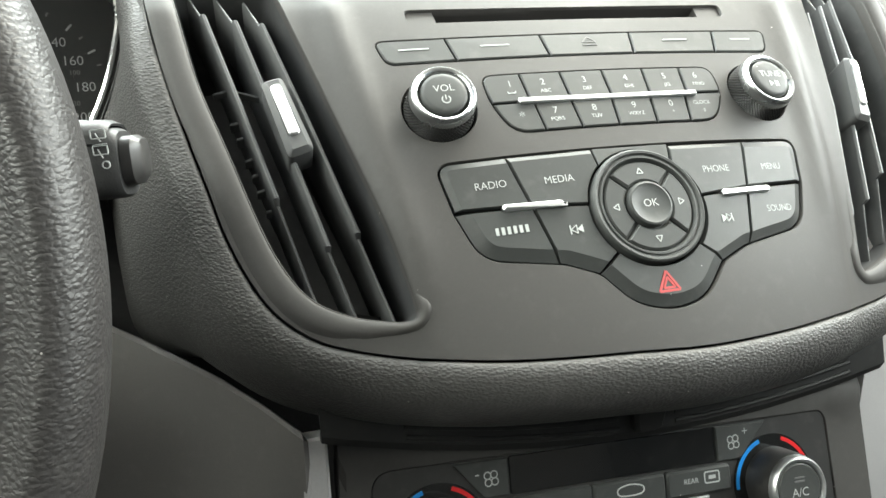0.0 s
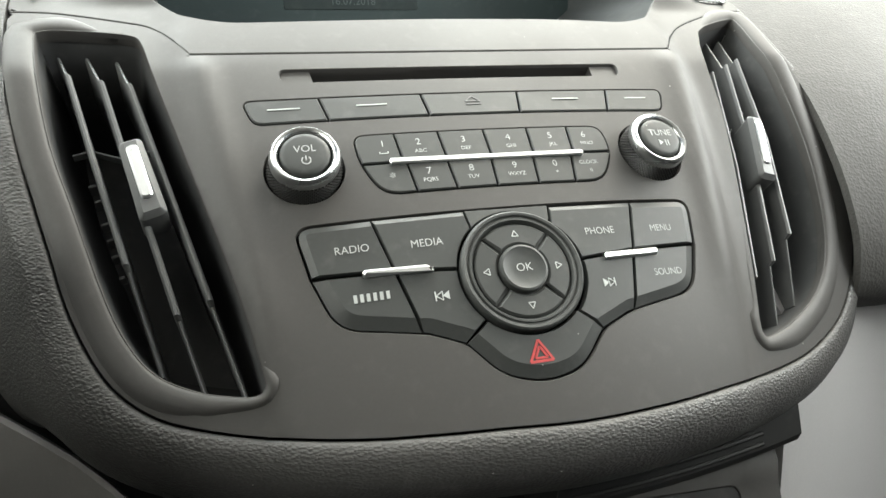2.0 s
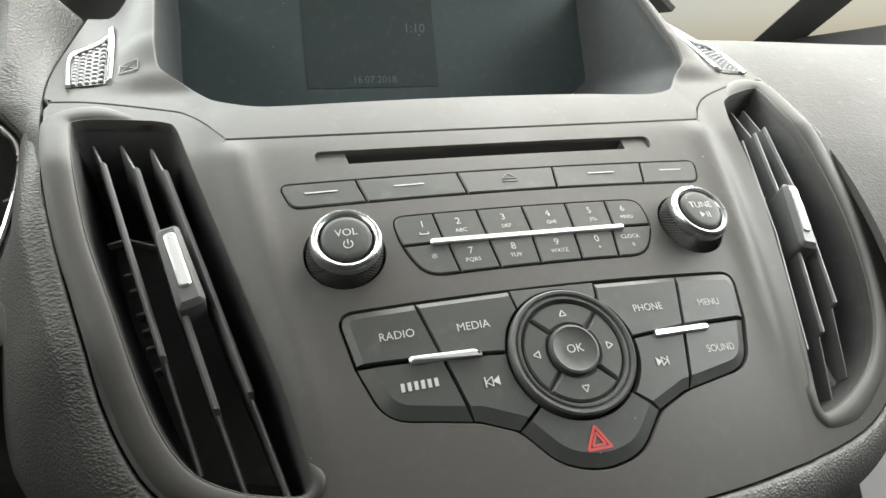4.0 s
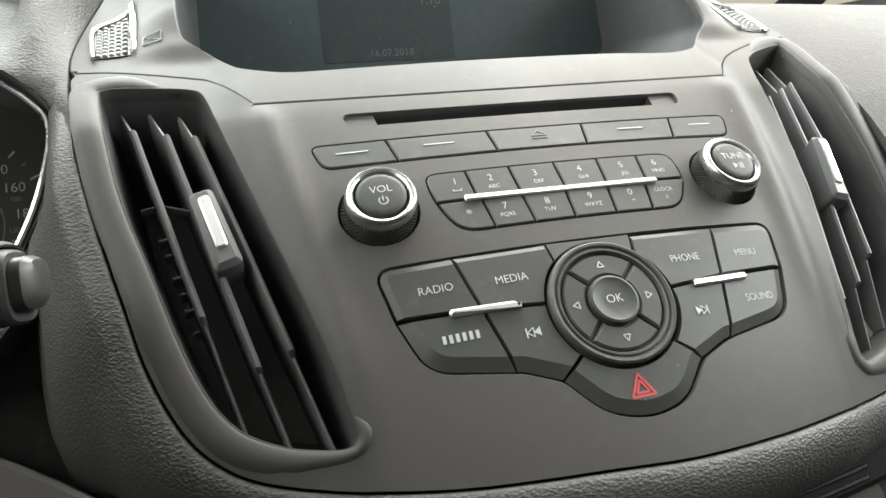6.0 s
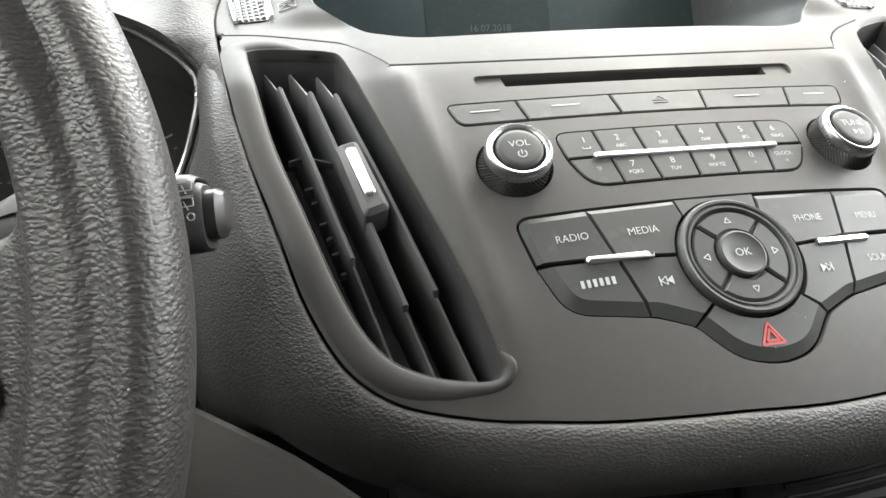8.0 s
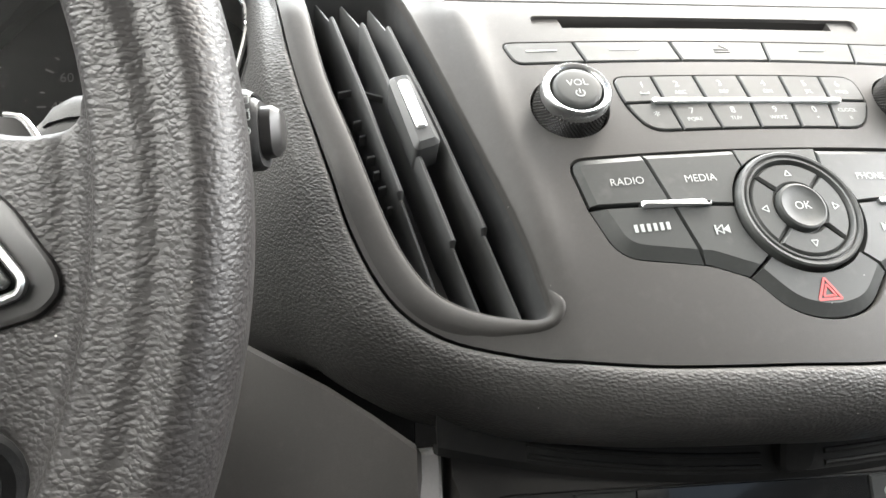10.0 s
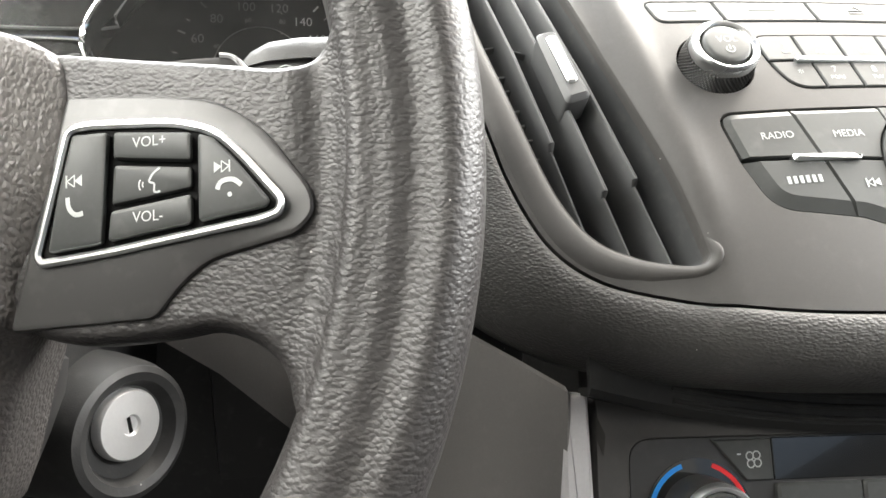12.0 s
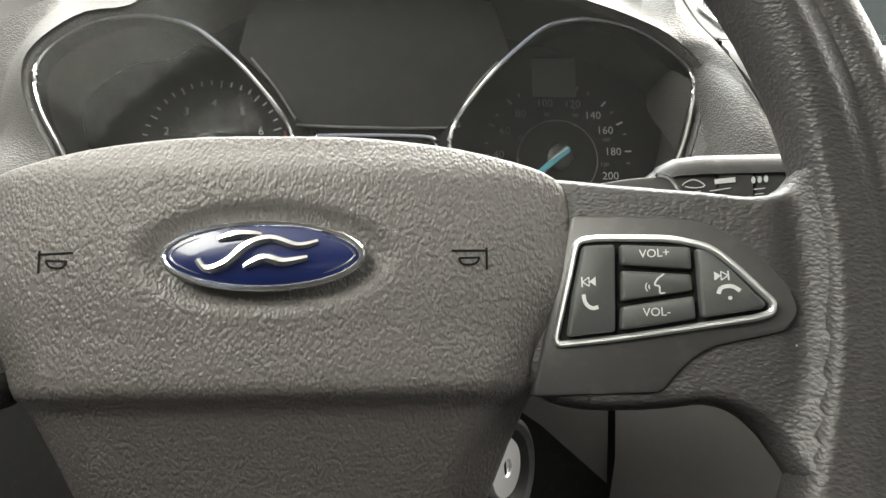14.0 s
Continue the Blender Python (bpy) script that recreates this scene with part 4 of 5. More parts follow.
# ---------------------------------------------------------------- instrument cluster
CL = plane_of((-0.36, 0.09, 0.767), 20)
RING_R = smooth_loop([(44, 16), (46.5, 1), (60, -18.2), (74.5, -34), (92, -48.5), (106.8, -53.6), (121.3, -53.6), (139, -49), (152.4, -41), (165, -29.5), (168.8, -20), (167, -6.5), (159, 18), (146, 38), (120, 50), (80, 50), (54, 36)], 5)
RING_L = smooth_loop([(-35, 14), (-38, 0), (-53.6, -20.9), (-68, -35.8), (-83, -47.7), (-97, -53.1), (-113, -55), (-133, -51.5), (-148.9, -43), (-159.2, -32), (-161, -20.7), (-157.3, -6.2), (-148, 11), (-136, 30), (-112, 50), (-70, 50), (-45, 34)], 5)
OPENING = smooth_loop([(171, -6), (172.5, -21), (168.5, -31), (156, -43.5), (140, -52), (120, -60), (76, -75), (44, -85.6), (0, -90), (-36, -89), (-74, -85.5), (-97, -71), (-115, -58), (-136, -54.5), (-152, -45), (-163, -33), (-165, -20), (-161, -5), (-151, 13),
                       (-140, 32), (-118, 56), (0, 60), (124, 56), (150, 41), (163, 19)], 3)
cluster = thing("instrument_cluster", CL(0, 0, 0), "dark instrument cluster with two chrome-ringed dials, parked needles", "instrument cluster")
part("back_plate", plate(CL, rounded([(-190, -105), (195, -105), (190, 75), (-185, 75)], 20), -14, -3, 0.5), DIALFACE, cluster)
bm = bmesh.new()
loops = [[bm.verts.new(CL(*q, w)) for q in OPENING] for w in (62, 40, -8)]
for a, b in zip(loops, loops[1:]):
    ring_faces(bm, a, b)
part("hood_lining", bm, SATIN, cluster, "black inner hood")


def gauge(ring, hub, tip, name, r_tick, inner):
    c = (sum(q[0] for q in ring) / len(ring), sum(q[1] for q in ring) / len(ring))
    g = part(name, plate(CL, [((q[0] - hub[0]) * 1.28 + hub[0], (q[1] - hub[1]) * 1.28 + hub[1]) for q in ring], -2.8, 0, 0.3), DIALFACE, cluster)
    bm = bmesh.new()
    rows = [[bm.verts.new(CL(hub[0] * k + q[0] * (1 - k), hub[1] * k + q[1] * (1 - k), w)) for q in ring] for k, w in ((0.008, 57), (0.0, 50), (-0.25, 0.4))]
    for a, b in zip(rows, rows[1:]):
        ring_faces(bm, a, b)
    part("cone", bm, DIALFACE, g)
    part("chrome_ring", tube([CL(*q, 57) for q in ring], 0.0013, 8, True), CHROME, g, "thin chrome ring")
    d = (Vector(tip) - Vector(hub)).normalized()
    n = Vector((-d.y, d.x))
    nd = part("needle", plate(CL, [tuple(Vector(hub) - d * 5 + n * 2.2), tuple(Vector(hub) - d * 6.5), tuple(Vector(hub) - d * 5 - n * 2.2), tuple(Vector(hub) + d * 8 - n * 2.0), tuple(Vector(tip) - n * 0.4), tuple(Vector(tip) + n * 0.4), tuple(Vector(hub) + d * 8 + n * 2.0)], 5, 7, 0.4), NEEDLE, g, "teal needle")
    part("needle_hub", turned(CL, *hub, [(8, 0), (8, 4), (6.5, 5), (0.4, 5)], 32), SATIN, nd)
    part("needle_edge", strip(CL, tuple(Vector(hub) - d * 5.5 + n * 0.6), tuple(Vector(hub) + d * 9 + n * 1.4), 1.0, 6.5, 7.4, 0.1), CHROME, nd)
    return g


HUB_R, HUB_L = (110.5, 3.0), (-93, -3)
gr = gauge(RING_R, HUB_R, (80, 28), "speedometer", 40, 24)
gl = gauge(RING_L, HUB_L, (-114, 15), "rev_counter", 40, 24)
# numerals on the right get the lit print: uneven light put into colour
for word, u, v in (("20", 76, 16), ("40", 75, 1.3), ("60", 79, -13), ("80", 88.5, -23.5), ("100", 103, -30), ("120", 119.5, -29.4), ("140", 131.4, -22.4), ("160", 138.3, -13.2), ("180", 142.5, -0.2), ("200", 140.3, 14.5), ("220", 133, 26.5)):
    lettering(CL, word, u, v, 0.05, 6.6, gr, LITPRINT if u > 125 else DIMPRINT)
    d = (Vector((u, v)) - Vector((109.5, 1.0))).normalized()
    part("tick", strip(CL, tuple(Vector((109.5, 1)) + d * 40), tuple(Vector((109.5, 1)) + d * 44), 0.9, -0.1, 0.2, 0.02), LITPRINT if u > 125 else DIMPRINT, gr)
    d = Matrix.Rotation(0.17, 2) @ d
    part("tick", strip(CL, tuple(Vector((109.5, 1)) + d * 41), tuple(Vector((109.5, 1)) + d * 43.2), 0.7, -0.1, 0.2, 0.02), DIMPRINT, gr)
for word, u, v in (("100", 138.5, -7.5), ("120", 137, 7.5), ("MPH", 134, 20.5), ("60", 104, -23), ("80", 121, -22.5), ("20", 86, 5), ("40", 88, -9)):
    lettering(CL, word, u, v, 0.05, 3.4, gr, DIMPRINT)
part("inner_ring", outline_stroke(CL, arc(109.5, 4, 23.6, 135, 405, 40), 0.5, 0.05, False), DIMPRINT, gr)
part("window_panel", plate(CL, rounded([(96, -58), (122, -58), (122, -34), (96, -34)], 1), -0.5, 0.3, 0.1), SLAT, gr)
# rev counter likewise: higher figures and ticks painted as lit, lower ones as shaded
for k, (du, dv) in enumerate(((-27.5, 6), (-24, -10), (-13, -22), (2.6, -27), (19, -22), (30, -10), (33, 6))):
    lettering(CL, str(k + 1), HUB_L[0] + du, HUB_L[1] + dv, 0.05, 6.8, gl, LITPRINT if k > 3 else DIMPRINT)
for k in range(25):
    a = radians(175 + 8.4 * k)
    d = Vector((cos(a), sin(a)))
    m_ = Vector((HUB_L[0] + 2.5, HUB_L[1]))
    part("tick", strip(CL, tuple(m_ + d * (36.5 if k % 4 == 0 else 38)), tuple(m_ + d * 41), 0.8, -0.1, 0.2, 0.02), (DIALRED if k > 21 else LITPRINT if k > 12 else DIMPRINT), gl)
part("red_zone", outline_stroke(CL, arc(HUB_L[0] + 2.5, HUB_L[1], 42.5, -14, 22, 12), 1.6, 0.05, False), DIALRED, gl)
mid = part("trip_display", plate(CL, rounded([(-33, -6), (45, -4.5), (49, -11), (60, -29), (80, -46), (70, -78), (0, -92), (-62, -82), (-70, -48), (-50, -28), (-38, -10)], 3), 20, 30, 0.5), DIALFACE, cluster, "dark glossy trip display")
part("display_edge", tube([CL(*q, 31) for q in smooth_loop([(-62, -44), (-48, -26), (-38, -10), (-33, -6), (44, -4.6), (49, -11), (60, -29), (72, -42)], 3, False)], 0.0007, 6), SLAT, mid)
low = part("warning_display", plate(CL, rounded([(-30, 20), (-25.5, 2), (-21, 0.4), (30.6, 1), (36, 5), (44, 20), (40, 34), (-27, 34)], 2), 18, 29, 0.4), DIALFACE, cluster)
part("chrome_arch", tube([CL(*q, 30) for q in smooth_loop([(-33, 24), (-30, 13), (-26.5, 1.6), (-22, -0.8), (31, -0.1), (37, 4.4), (41, 12), (46, 24)], 4, False)], 0.0011, 8), CHROME, low, "slim chrome arch")
for u, a0, a1 in ((-16, 190, 300), (26, 240, 350)):
    part("scale_arc", outline_stroke(CL, arc(u + (6 if u > 0 else -2), 16, 9.5, a0, a1, 14), 0.7, 29.1, False), DIMPRINT, low)

# the cover's grey film stands in for haze over the dials
lens = part("clear_cover", sheet(CL, offset(OPENING, 0.6), [], 10, skirt=(), lift=lambda u, v: 60.3), LENS, cluster, "clear cover over the dials with a grey haze film")
lens.visible_shadow = False
# hood round the cluster: grained dash skin with the opening through it
SHORE = [(186.5, -118, -8), (184.5, -112, -3.5), (179.5, -77, 29), (177.5, -57, 47.4), (178.8, -40, 62.8), (181, -23, 76), (184.5, 4, 90.6), (187.5, 22.5, 96), (190, 40, 101)]


def shore(v):
    """Where the cluster's hood runs into the centre stack's edge, at the height v: (u, w)."""
    for (u0, v0, w0), (u1, v1, w1) in zip(SHORE, SHORE[1:]):
        if v <= v1:
            k = max(0.0, (v - v0) / (v1 - v0))
            return u0 + (u1 - u0) * k, w0 + (w1 - w0) * k
    return SHORE[-1][0], SHORE[-1][2]


def brow_lift(u, v):
    w = 61 - 0.0028 * max(0, abs(u - 4) - 150) ** 2 * (1 if u < 0 else 0.0) + 3 * ss((-60 - v) / 60) - 10 * ss((-100 - v) / 40)
    w -= 1.0 * min(45, near_edge(u, v, OPENING)) * ss((30 - v) / 40) * (1 - ss((u - 150) / 20))
    ue, we = shore(v)
    k = max(0.0, (u - 158) / (ue - 158)) if u > 158 else 0.0
    k = ss(k) * 0.5 + min(1.0, k) * 0.5
    near = min(1.0, near_edge(u, v, OPENING) / 5)
    return w * (1 - k * near) + we * k * near


hsk = sheet(CL, rounded([(150, 60), (176, 36), (187.5, 22.5), (184.5, 4), (181, -23), (178.8, -40), (177.5, -57), (179.5, -77), (184.5, -112), (150, -118), (90, -130), (10, -136), (-60, -128), (-100, -108), (-150, -92), (-200, -84), (-245, -66), (-262, -10), (-265, 70), (140, 72)], [0, 5, 5, 8, 8, 8, 8, 8, 3, 20, 30, 30, 20, 20, 20, 20, 20, 20, 0, 0], 5),
            [OPENING], 6, skirt=((0.3, -1), (0.6, -4), (1, -12), (1, -30)), hole_skirt=((0.8, -0.8), (1.2, -6)), lift=brow_lift)
tagged(part("dash_brow", hsk, PAD, None, "grained grey dashboard hood over the instrument cluster", angle=50), category="dashboard", kind="structure")

# ---------------------------------------------------------------- steering wheel
WH = plane_of((-0.381, -0.1065, 0.748), 22)
wheel = thing("steering_wheel", WH(0, 1.4, 10), "black leather steering wheel, straight ahead, with chrome-framed switches", "steering wheel")


def rim_hollow(ca, sa, cb):
    """Depth of the hollow along the rim beside the spokes; ca, sa: place round the rim, cb: place across it."""
    rest = math.exp(-((abs(ca) - 1) / 0.2) ** 2)
    thumb = math.exp(-((sa - 0.1) / 0.4) ** 4)
    return 4.6 * rest * math.exp(-((cb + 0.06) / 0.27) ** 2) + thumb * 5.6 * math.exp(-((cb + 0.6) / 0.38) ** 2)


bm = bmesh.new()
rows = []
NR, NS = 160, 56
for i in range(NR):
    a = 2 * pi * i / NR
    row = []
    # thumb rests swell the grip beside the spokes
    swell = 1 + 0.03 * math.exp(-((cos(a) - 1) / 0.08) ** 2) + 0.03 * math.exp(-((cos(a) + 1) / 0.08) ** 2)
    for j in range(NS):
        b = 2 * pi * j / NS
        cb, sb = abs(cos(b)) ** 0.78 * (1 if cos(b) > 0 else -1), abs(sin(b)) ** 0.78 * (1 if sin(b) > 0 else -1)
        r = 183 + 16.6 * cb * (swell if cb < 0 else 1)
        rest = math.exp(-((abs(cos(a)) - 1) / 0.2) ** 2)
        dip = rim_hollow(cos(a), sin(a), cb) * max(0.0, sb)
        row.append(bm.verts.new(WH(r * cos(a), 1.4 + r * sin(a), 10 + 16.6 * sb - dip - 2.2 * (1 - rest) * max(0.0, cb) * max(0.0, sb))))
    rows.append(row)
for i in range(NR):
    ring_faces(bm, rows[i], rows[(i + 1) % NR])
part("rim", bm, LEATHER, wheel, "grained black leather rim")

HALF = [(0, -38.7), (23, -38.5), (41, -37.2), (60, -34.8), (78, -30.6), (88, -27.4), (93.5, -23), (95.6, -15), (95.2, -6.5), (92.2, 8), (87.8, 26), (82.8, 41.5), (75.2, 60), (70.5, 73), (63, 90), (50, 101), (25, 106), (0, 107)]
HUB = [(u + 1.2, v) for u, v in HALF] + [(-u * 0.965 + 1.2, v) for u, v in HALF[-2:0:-1]]


def hub_lift(u, v):
    w = -9.0 * (abs(u - 1) / 94) ** 2.6 - 5 * ss((-22 - v) / 18) ** 1.5 - 3.6 * ss((v - 40) / 7.5) - 0.5 * max(0, v - 43) - 0.0022 * max(0, min(v, 43) + 12) ** 2 + 1.6 * ss((v - 20) / 22) * (1 - ss((v - 40.5) / 5.5))
    if v > -26 and abs(u) > 40:
        w -= 7.0 * max(0.0, 1 - near_edge(u, v, HUB) / 13) * ss((v - 4) / 34)
    d = ((u - 1) / 42) ** 2 + ((v - 0.2) / 17) ** 2
    return w - 4.0 * (1 - ss((d - 0.5) / 0.5))


hub = part("airbag_cover", sheet(WH, smooth_loop(HUB, 2), [], 2.6, skirt=((0.8, -0.6), (1.6, -2.0), (2.2, -5), (2.2, -26)), lift=hub_lift), HUBSKIN, wheel, "grained charcoal airbag cover", angle=60)
for s in (1, -1):
    c = 63.5 * s + 1
    lf = lambda u, v, w=0.0: WH(u, v, w + hub_lift(u, v))
    part("horn_mark", join(strip(lf, (c - 5.8, -1.4), (c + 5.6, -1.6), 0.7, -0.3, 0.35, 0.1), strip(lf, (c + 5.2 * s, -2.6), (c + 5.2 * s, 4.4), 0.7, -0.3, 0.35, 0.1), outline_stroke(lf, smooth_loop([(c + 3 * s, 0.6), (c + 1.5 * s, 2.6), (c - 2.4 * s, 2.8), (c - 3.6 * s, 0.9)], 3, False), 0.7, 0.2, False), outline_stroke(lf, [(c - 3.6 * s, 0.9), (c + 3 * s, 0.6)], 0.6, 0.2, False)), BLACK, hub)
# oval badge: chrome edge, blue field, plain chrome strokes
OV = circle(1.2, 0.2, 31.0, 72, 11.0)
badge = part("badge", band(WH, OV, offset(OV, 1.9), -6, 1.0, 0.5), CHROME, hub, "oval blue badge with a chrome edge")
fld = [(29.6, -1.0), (29.4, 0.2), (25, 1.0), (17, 1.6), (8, 1.9), (0.4, 2.0)]
part("blue_field", turned(WH, 1.2, 0.2, fld, 72, ry=9.55 / 29.6), BLUE, badge, "deep blue enamel field")
part("chrome_line", band(lambda u, v, w=0.0: WH(u, v, w + 0.0), offset(OV, 3.0), offset(OV, 3.5), -0.7, 0.95, 0.1), CHROME, badge)


def dome(u, v):
    r = sqrt(((u - 1.2) / 29.6) ** 2 + ((v - 0.2) / 9.55) ** 2)
    return 2.0 - 2.0 * r * r + 0.35


for pts in ([(-18, 1.5), (-15, 4.4), (-9, 2.6), (-3, -2.6), (4, -4.6), (12, -2.4), (18, -3.8)], [(-12, -4.6), (-6, -6.0), (1, -6.0)], [(-4, 4.0), (2, 1.4), (8, 2.6), (15, 1.2)]):
    q = smooth_loop(pts, 5, False)
    part("stroke", tube([WH(u, v, dome(u, v)) for u, v in q], [0.001 + 0.0008 * sin(pi * i / (len(q) - 1)) for i in range(len(q))], 8), CHROME, badge)


def rim_top(u, v):
    """Height of the rim's face over the wheel's plane."""
    r = math.hypot(u, v - 1.4)
    cb = (r - 183) / 16.6
    if cb < -0.98:
        return 12.5 - 2.2 * (-0.98 - cb) * 16.6
    sb = (1 - min(1.0, abs(cb)) ** 2.564) ** 0.39
    return 10 + 16.6 * sb - rim_hollow(u / r, (v - 1.4) / r, cb) * sb


def spoke_w(u, v):
    # the flat spoke runs up onto the rim in a soft hollow and ends beneath its leather
    flat = -14 + 23 * min(1.05, max(-0.2, (u - 88) / 63))
    top = rim_top(u, v) - 0.9
    k = 15.0
    h = max(k - abs(flat - top), 0.0) / k
    return max(flat, top) + h * h * k * 0.25


def spoke(side):
    """One side spoke with its switch pod; side: 1 right, -1 left."""
    def fn(u, v, w=0.0):
        u = 92 + (u - 90) * 0.908
        return WH((u if side > 0 else 2.4 - u), v * 0.985, w + min(spoke_w(u, v), 11))
    fl = lambda u, v, w=0.0: WH((u if side > 0 else 2.4 - u), v, w)
    out = smooth_loop([(84, -24), (92.1, -25.6), (103, -23.6), (113, -21.4), (127, -18.6), (139, -16.2), (149, -13.9), (156, -13.8), (162.5, -16.3), (167, -22), (171, -32), (175, -44), (181, -40), (182, 0), (181, 30), (175, 66), (167, 82), (161, 76), (156.5, 66), (153.6, 55.5), (146.5, 47.6), (136, 43.6), (125.5, 44.6), (110, 45.4), (98, 44.5), (88, 41), (84, 30), (82, 10)], 3)
    sp = part("spoke", sheet(fl, out, [], 2.4, skirt=((1.2, -1.0), (2.6, -4), (3.2, -10), (2.2, -18), (-4, -24)), lift=lambda u, v: spoke_w(u if side > 0 else u - 2.4, v)), LEATHER, wheel, "leather-covered spoke", angle=60)
    pod = part("switch_pod", pillow(fn, [(96.6, -14.2), (121, -12), (138.6, -8.8), (151, -0.9), (163, 15), (164.2, 20.8), (159.4, 26), (136, 30.4), (127.5, 37), (122, 43.5), (81, 44.5)], [2, 8, 8, 8, 5, 5, 5, 8, 8, 3, 2], -6, 1.6, 1.2), SATIN, wheel, "satin black switch pod")
    ring = rounded([(97, -6.2), (104, -6.8), (128.5, -4.8), (139.5, -1.2), (146.2, 5.2), (156.6, 17.4), (155.6, 21.4), (150.8, 22.8), (109, 27.8), (90, 29.2), (88.2, 26.5), (92.2, 12)], [4, 3, 8, 8, 8, 3, 3, 4, 8, 2, 2, 8], 4)
    part("chrome_frame", band(fn, ring, offset(ring, 2.1), 0.5, 3.4, 0.7), SATINCHROME, pod, "satin chrome frame")
    part("switch_well", plate(fn, offset(ring, 1.6), 0.5, 1.9, 0.1), BLACK, pod)
    pieces = {"seek_back": [(99.3, -3.6), (110.2, -3.3), (108.7, 24.9), (92.6, 26.2), (95.2, 12)], "seek_ahead": [(134, -0.6), (138.4, 1.0), (144, 6.6), (153.2, 17.8), (152, 19.6), (134, 21.8)],
              "volume_up": [(111, -3.2), (133, -0.8), (133, 7.0), (111, 4.2)], "voice": [(111, 5), (133, 7.6), (133, 13.4), (110.4, 15.8)], "volume_down": [(110.3, 16.6), (133, 14.2), (133, 21.9), (109.5, 24.6)]}
    made = {}
    for k, p in pieces.items():
        made[k] = part(k + "_button", pillow(fn, offset(p, 0.35), 1.2, 1.5, 4.4 if k != "voice" else 3.8, 1.0), BUTTON, pod)
    if side > 0:
        lettering(fn, "VOL+", 121.5, 0.9, 4.4, 3.7, made["volume_up"])
        lettering(fn, "VOL-", 121, 19.2, 4.4, 3.7, made["volume_down"])
        skip_mark(100.8, 8.6, -1, made["seek_back"], fn, 4.4, 0.78)
        part("handset_mark", outline_stroke(fn, smooth_loop([(98.8, 12.6), (99.2, 15.2), (101, 17), (103.2, 16.8)], 4, False), 1.2, 4.4, False), PRINT, made["seek_back"])
        skip_mark(140.5, 9.0, 1, made["seek_ahead"], fn, 4.4, 0.72)
        part("hang_up_mark", join(outline_stroke(fn, smooth_loop([(139.4, 14.4), (140.4, 12.6), (143.4, 12.3), (145.6, 13.8)], 4, False), 1.2, 4.4, False), poly(fn, circle(142.6, 15.8, 0.6, 10), 4.4)), PRINT, made["seek_ahead"])
        part("voice_mark", join(outline_stroke(fn, smooth_loop([(124.2, 7.4), (122.2, 8.8), (121.2, 10.6), (122.6, 11.2), (122.6, 13.2), (124.2, 13.2)], 3, False), 0.5, 3.8, False), *[outline_stroke(fn, arc(120.4, 11.2, r, 140, 220, 4), 0.35, 3.8, False) for r in (1.0, 2.0)]), PRINT, made["voice"])


spoke(1)
spoke(-1)
for s in (1, -1):
    f2 = lambda u, v, w=0.0: WH(u * s + 1, v, w)
    part("lower_spoke", sheet(f2, smooth_loop([(72, 52), (62, 86), (50, 110), (46, 140), (52, 172), (34, 178), (26, 150), (24, 115), (30, 80), (50, 50)], 3), [], 6, skirt=((1, -1), (2, -4), (2, -16)), lift=lambda u, v: -62 + 64 * ss((v - 90) / 85)), SATIN, wheel)
part("column_boot", tube([WH(1, 4, -20), WH(1, 4, -34), WH(1, 4, -60)], [0.036, 0.036, 0.034], 28), COLUMN, wheel)


# paddle behind the wheel, beside the cluster
def paddle(s):
    fn = lambda u, v, w=0.0: WH(u * s + 1, v, w)
    p = thing("shift_paddle", fn(120, -20, -28), "dark shift paddle with a bright edge and a plus sign", "shift paddle", "shift paddles")
    pl = part("blade", pillow(fn, [(104, -28), (122, -31), (134.5, -32), (138.6, -28.6), (143.4, -19), (140, -8), (118, -4), (102, -8)], [3, 6, 3, 4, 4, 4, 4, 3], -30, -24, 1.4), SATIN, p)
    part("bright_edge", tube([fn(*q, -24.6) for q in smooth_loop([(132, -32), (135.6, -31.4), (138.6, -28.2), (143.2, -19), (142.6, -13)], 4, False)], 0.0010, 8), CHROME, p, "bright edge")
    part("stem", plate(fn, rounded([(60, -16), (104, -22), (104, -10), (60, -4)], 2), -34, -28, 1.0), SATIN, p)
    part("sign", join(strip(fn, (123, -25), (128, -25), 1.0, -24.3, -23.85, 0.02), *([strip(fn, (125.5, -27.5), (125.5, -22.5), 1.0, -24.3, -23.85, 0.02)] if s > 0 else [])), PRINT, pl, smooth=False)


# ---------------------------------------------------------------- column, stalks, ignition
col = thing("steering_column", (-0.381, 0.0, 0.68), "dark grained steering column shroud with the ignition lock", "steering column")
rows = []
for y, zc, hx, hz in ((-0.062, 0.700, 0.056, 0.05), (-0.055, 0.698, 0.064, 0.06), (-0.02, 0.684, 0.07, 0.066), (0.03, 0.664, 0.072, 0.066), (0.09, 0.64, 0.07, 0.06)):
    rows.append([Vector((-0.381 + hx * (abs(cos(a)) ** 0.55) * (1 if cos(a) > 0 else -1), y, zc + hz * (abs(sin(a)) ** 0.55) * (1 if sin(a) > 0 else -1))) for a in [2 * pi * k / 36 for k in range(36)]])
bm = loft(rows, closed=True)
part("shroud", bm, COLUMN, col)
KC = Vector((-0.2945, -0.0365, 0.6365))
kn = Vector((0.80, -0.58, 0.12)).normalized()
ku = kn.cross(Vector((0, 0, 1))).normalized()
kv = ku.cross(kn)
KEYF = lambda u, v, w=0.0: KC + (ku * u + kv * v + kn * w) / 1000
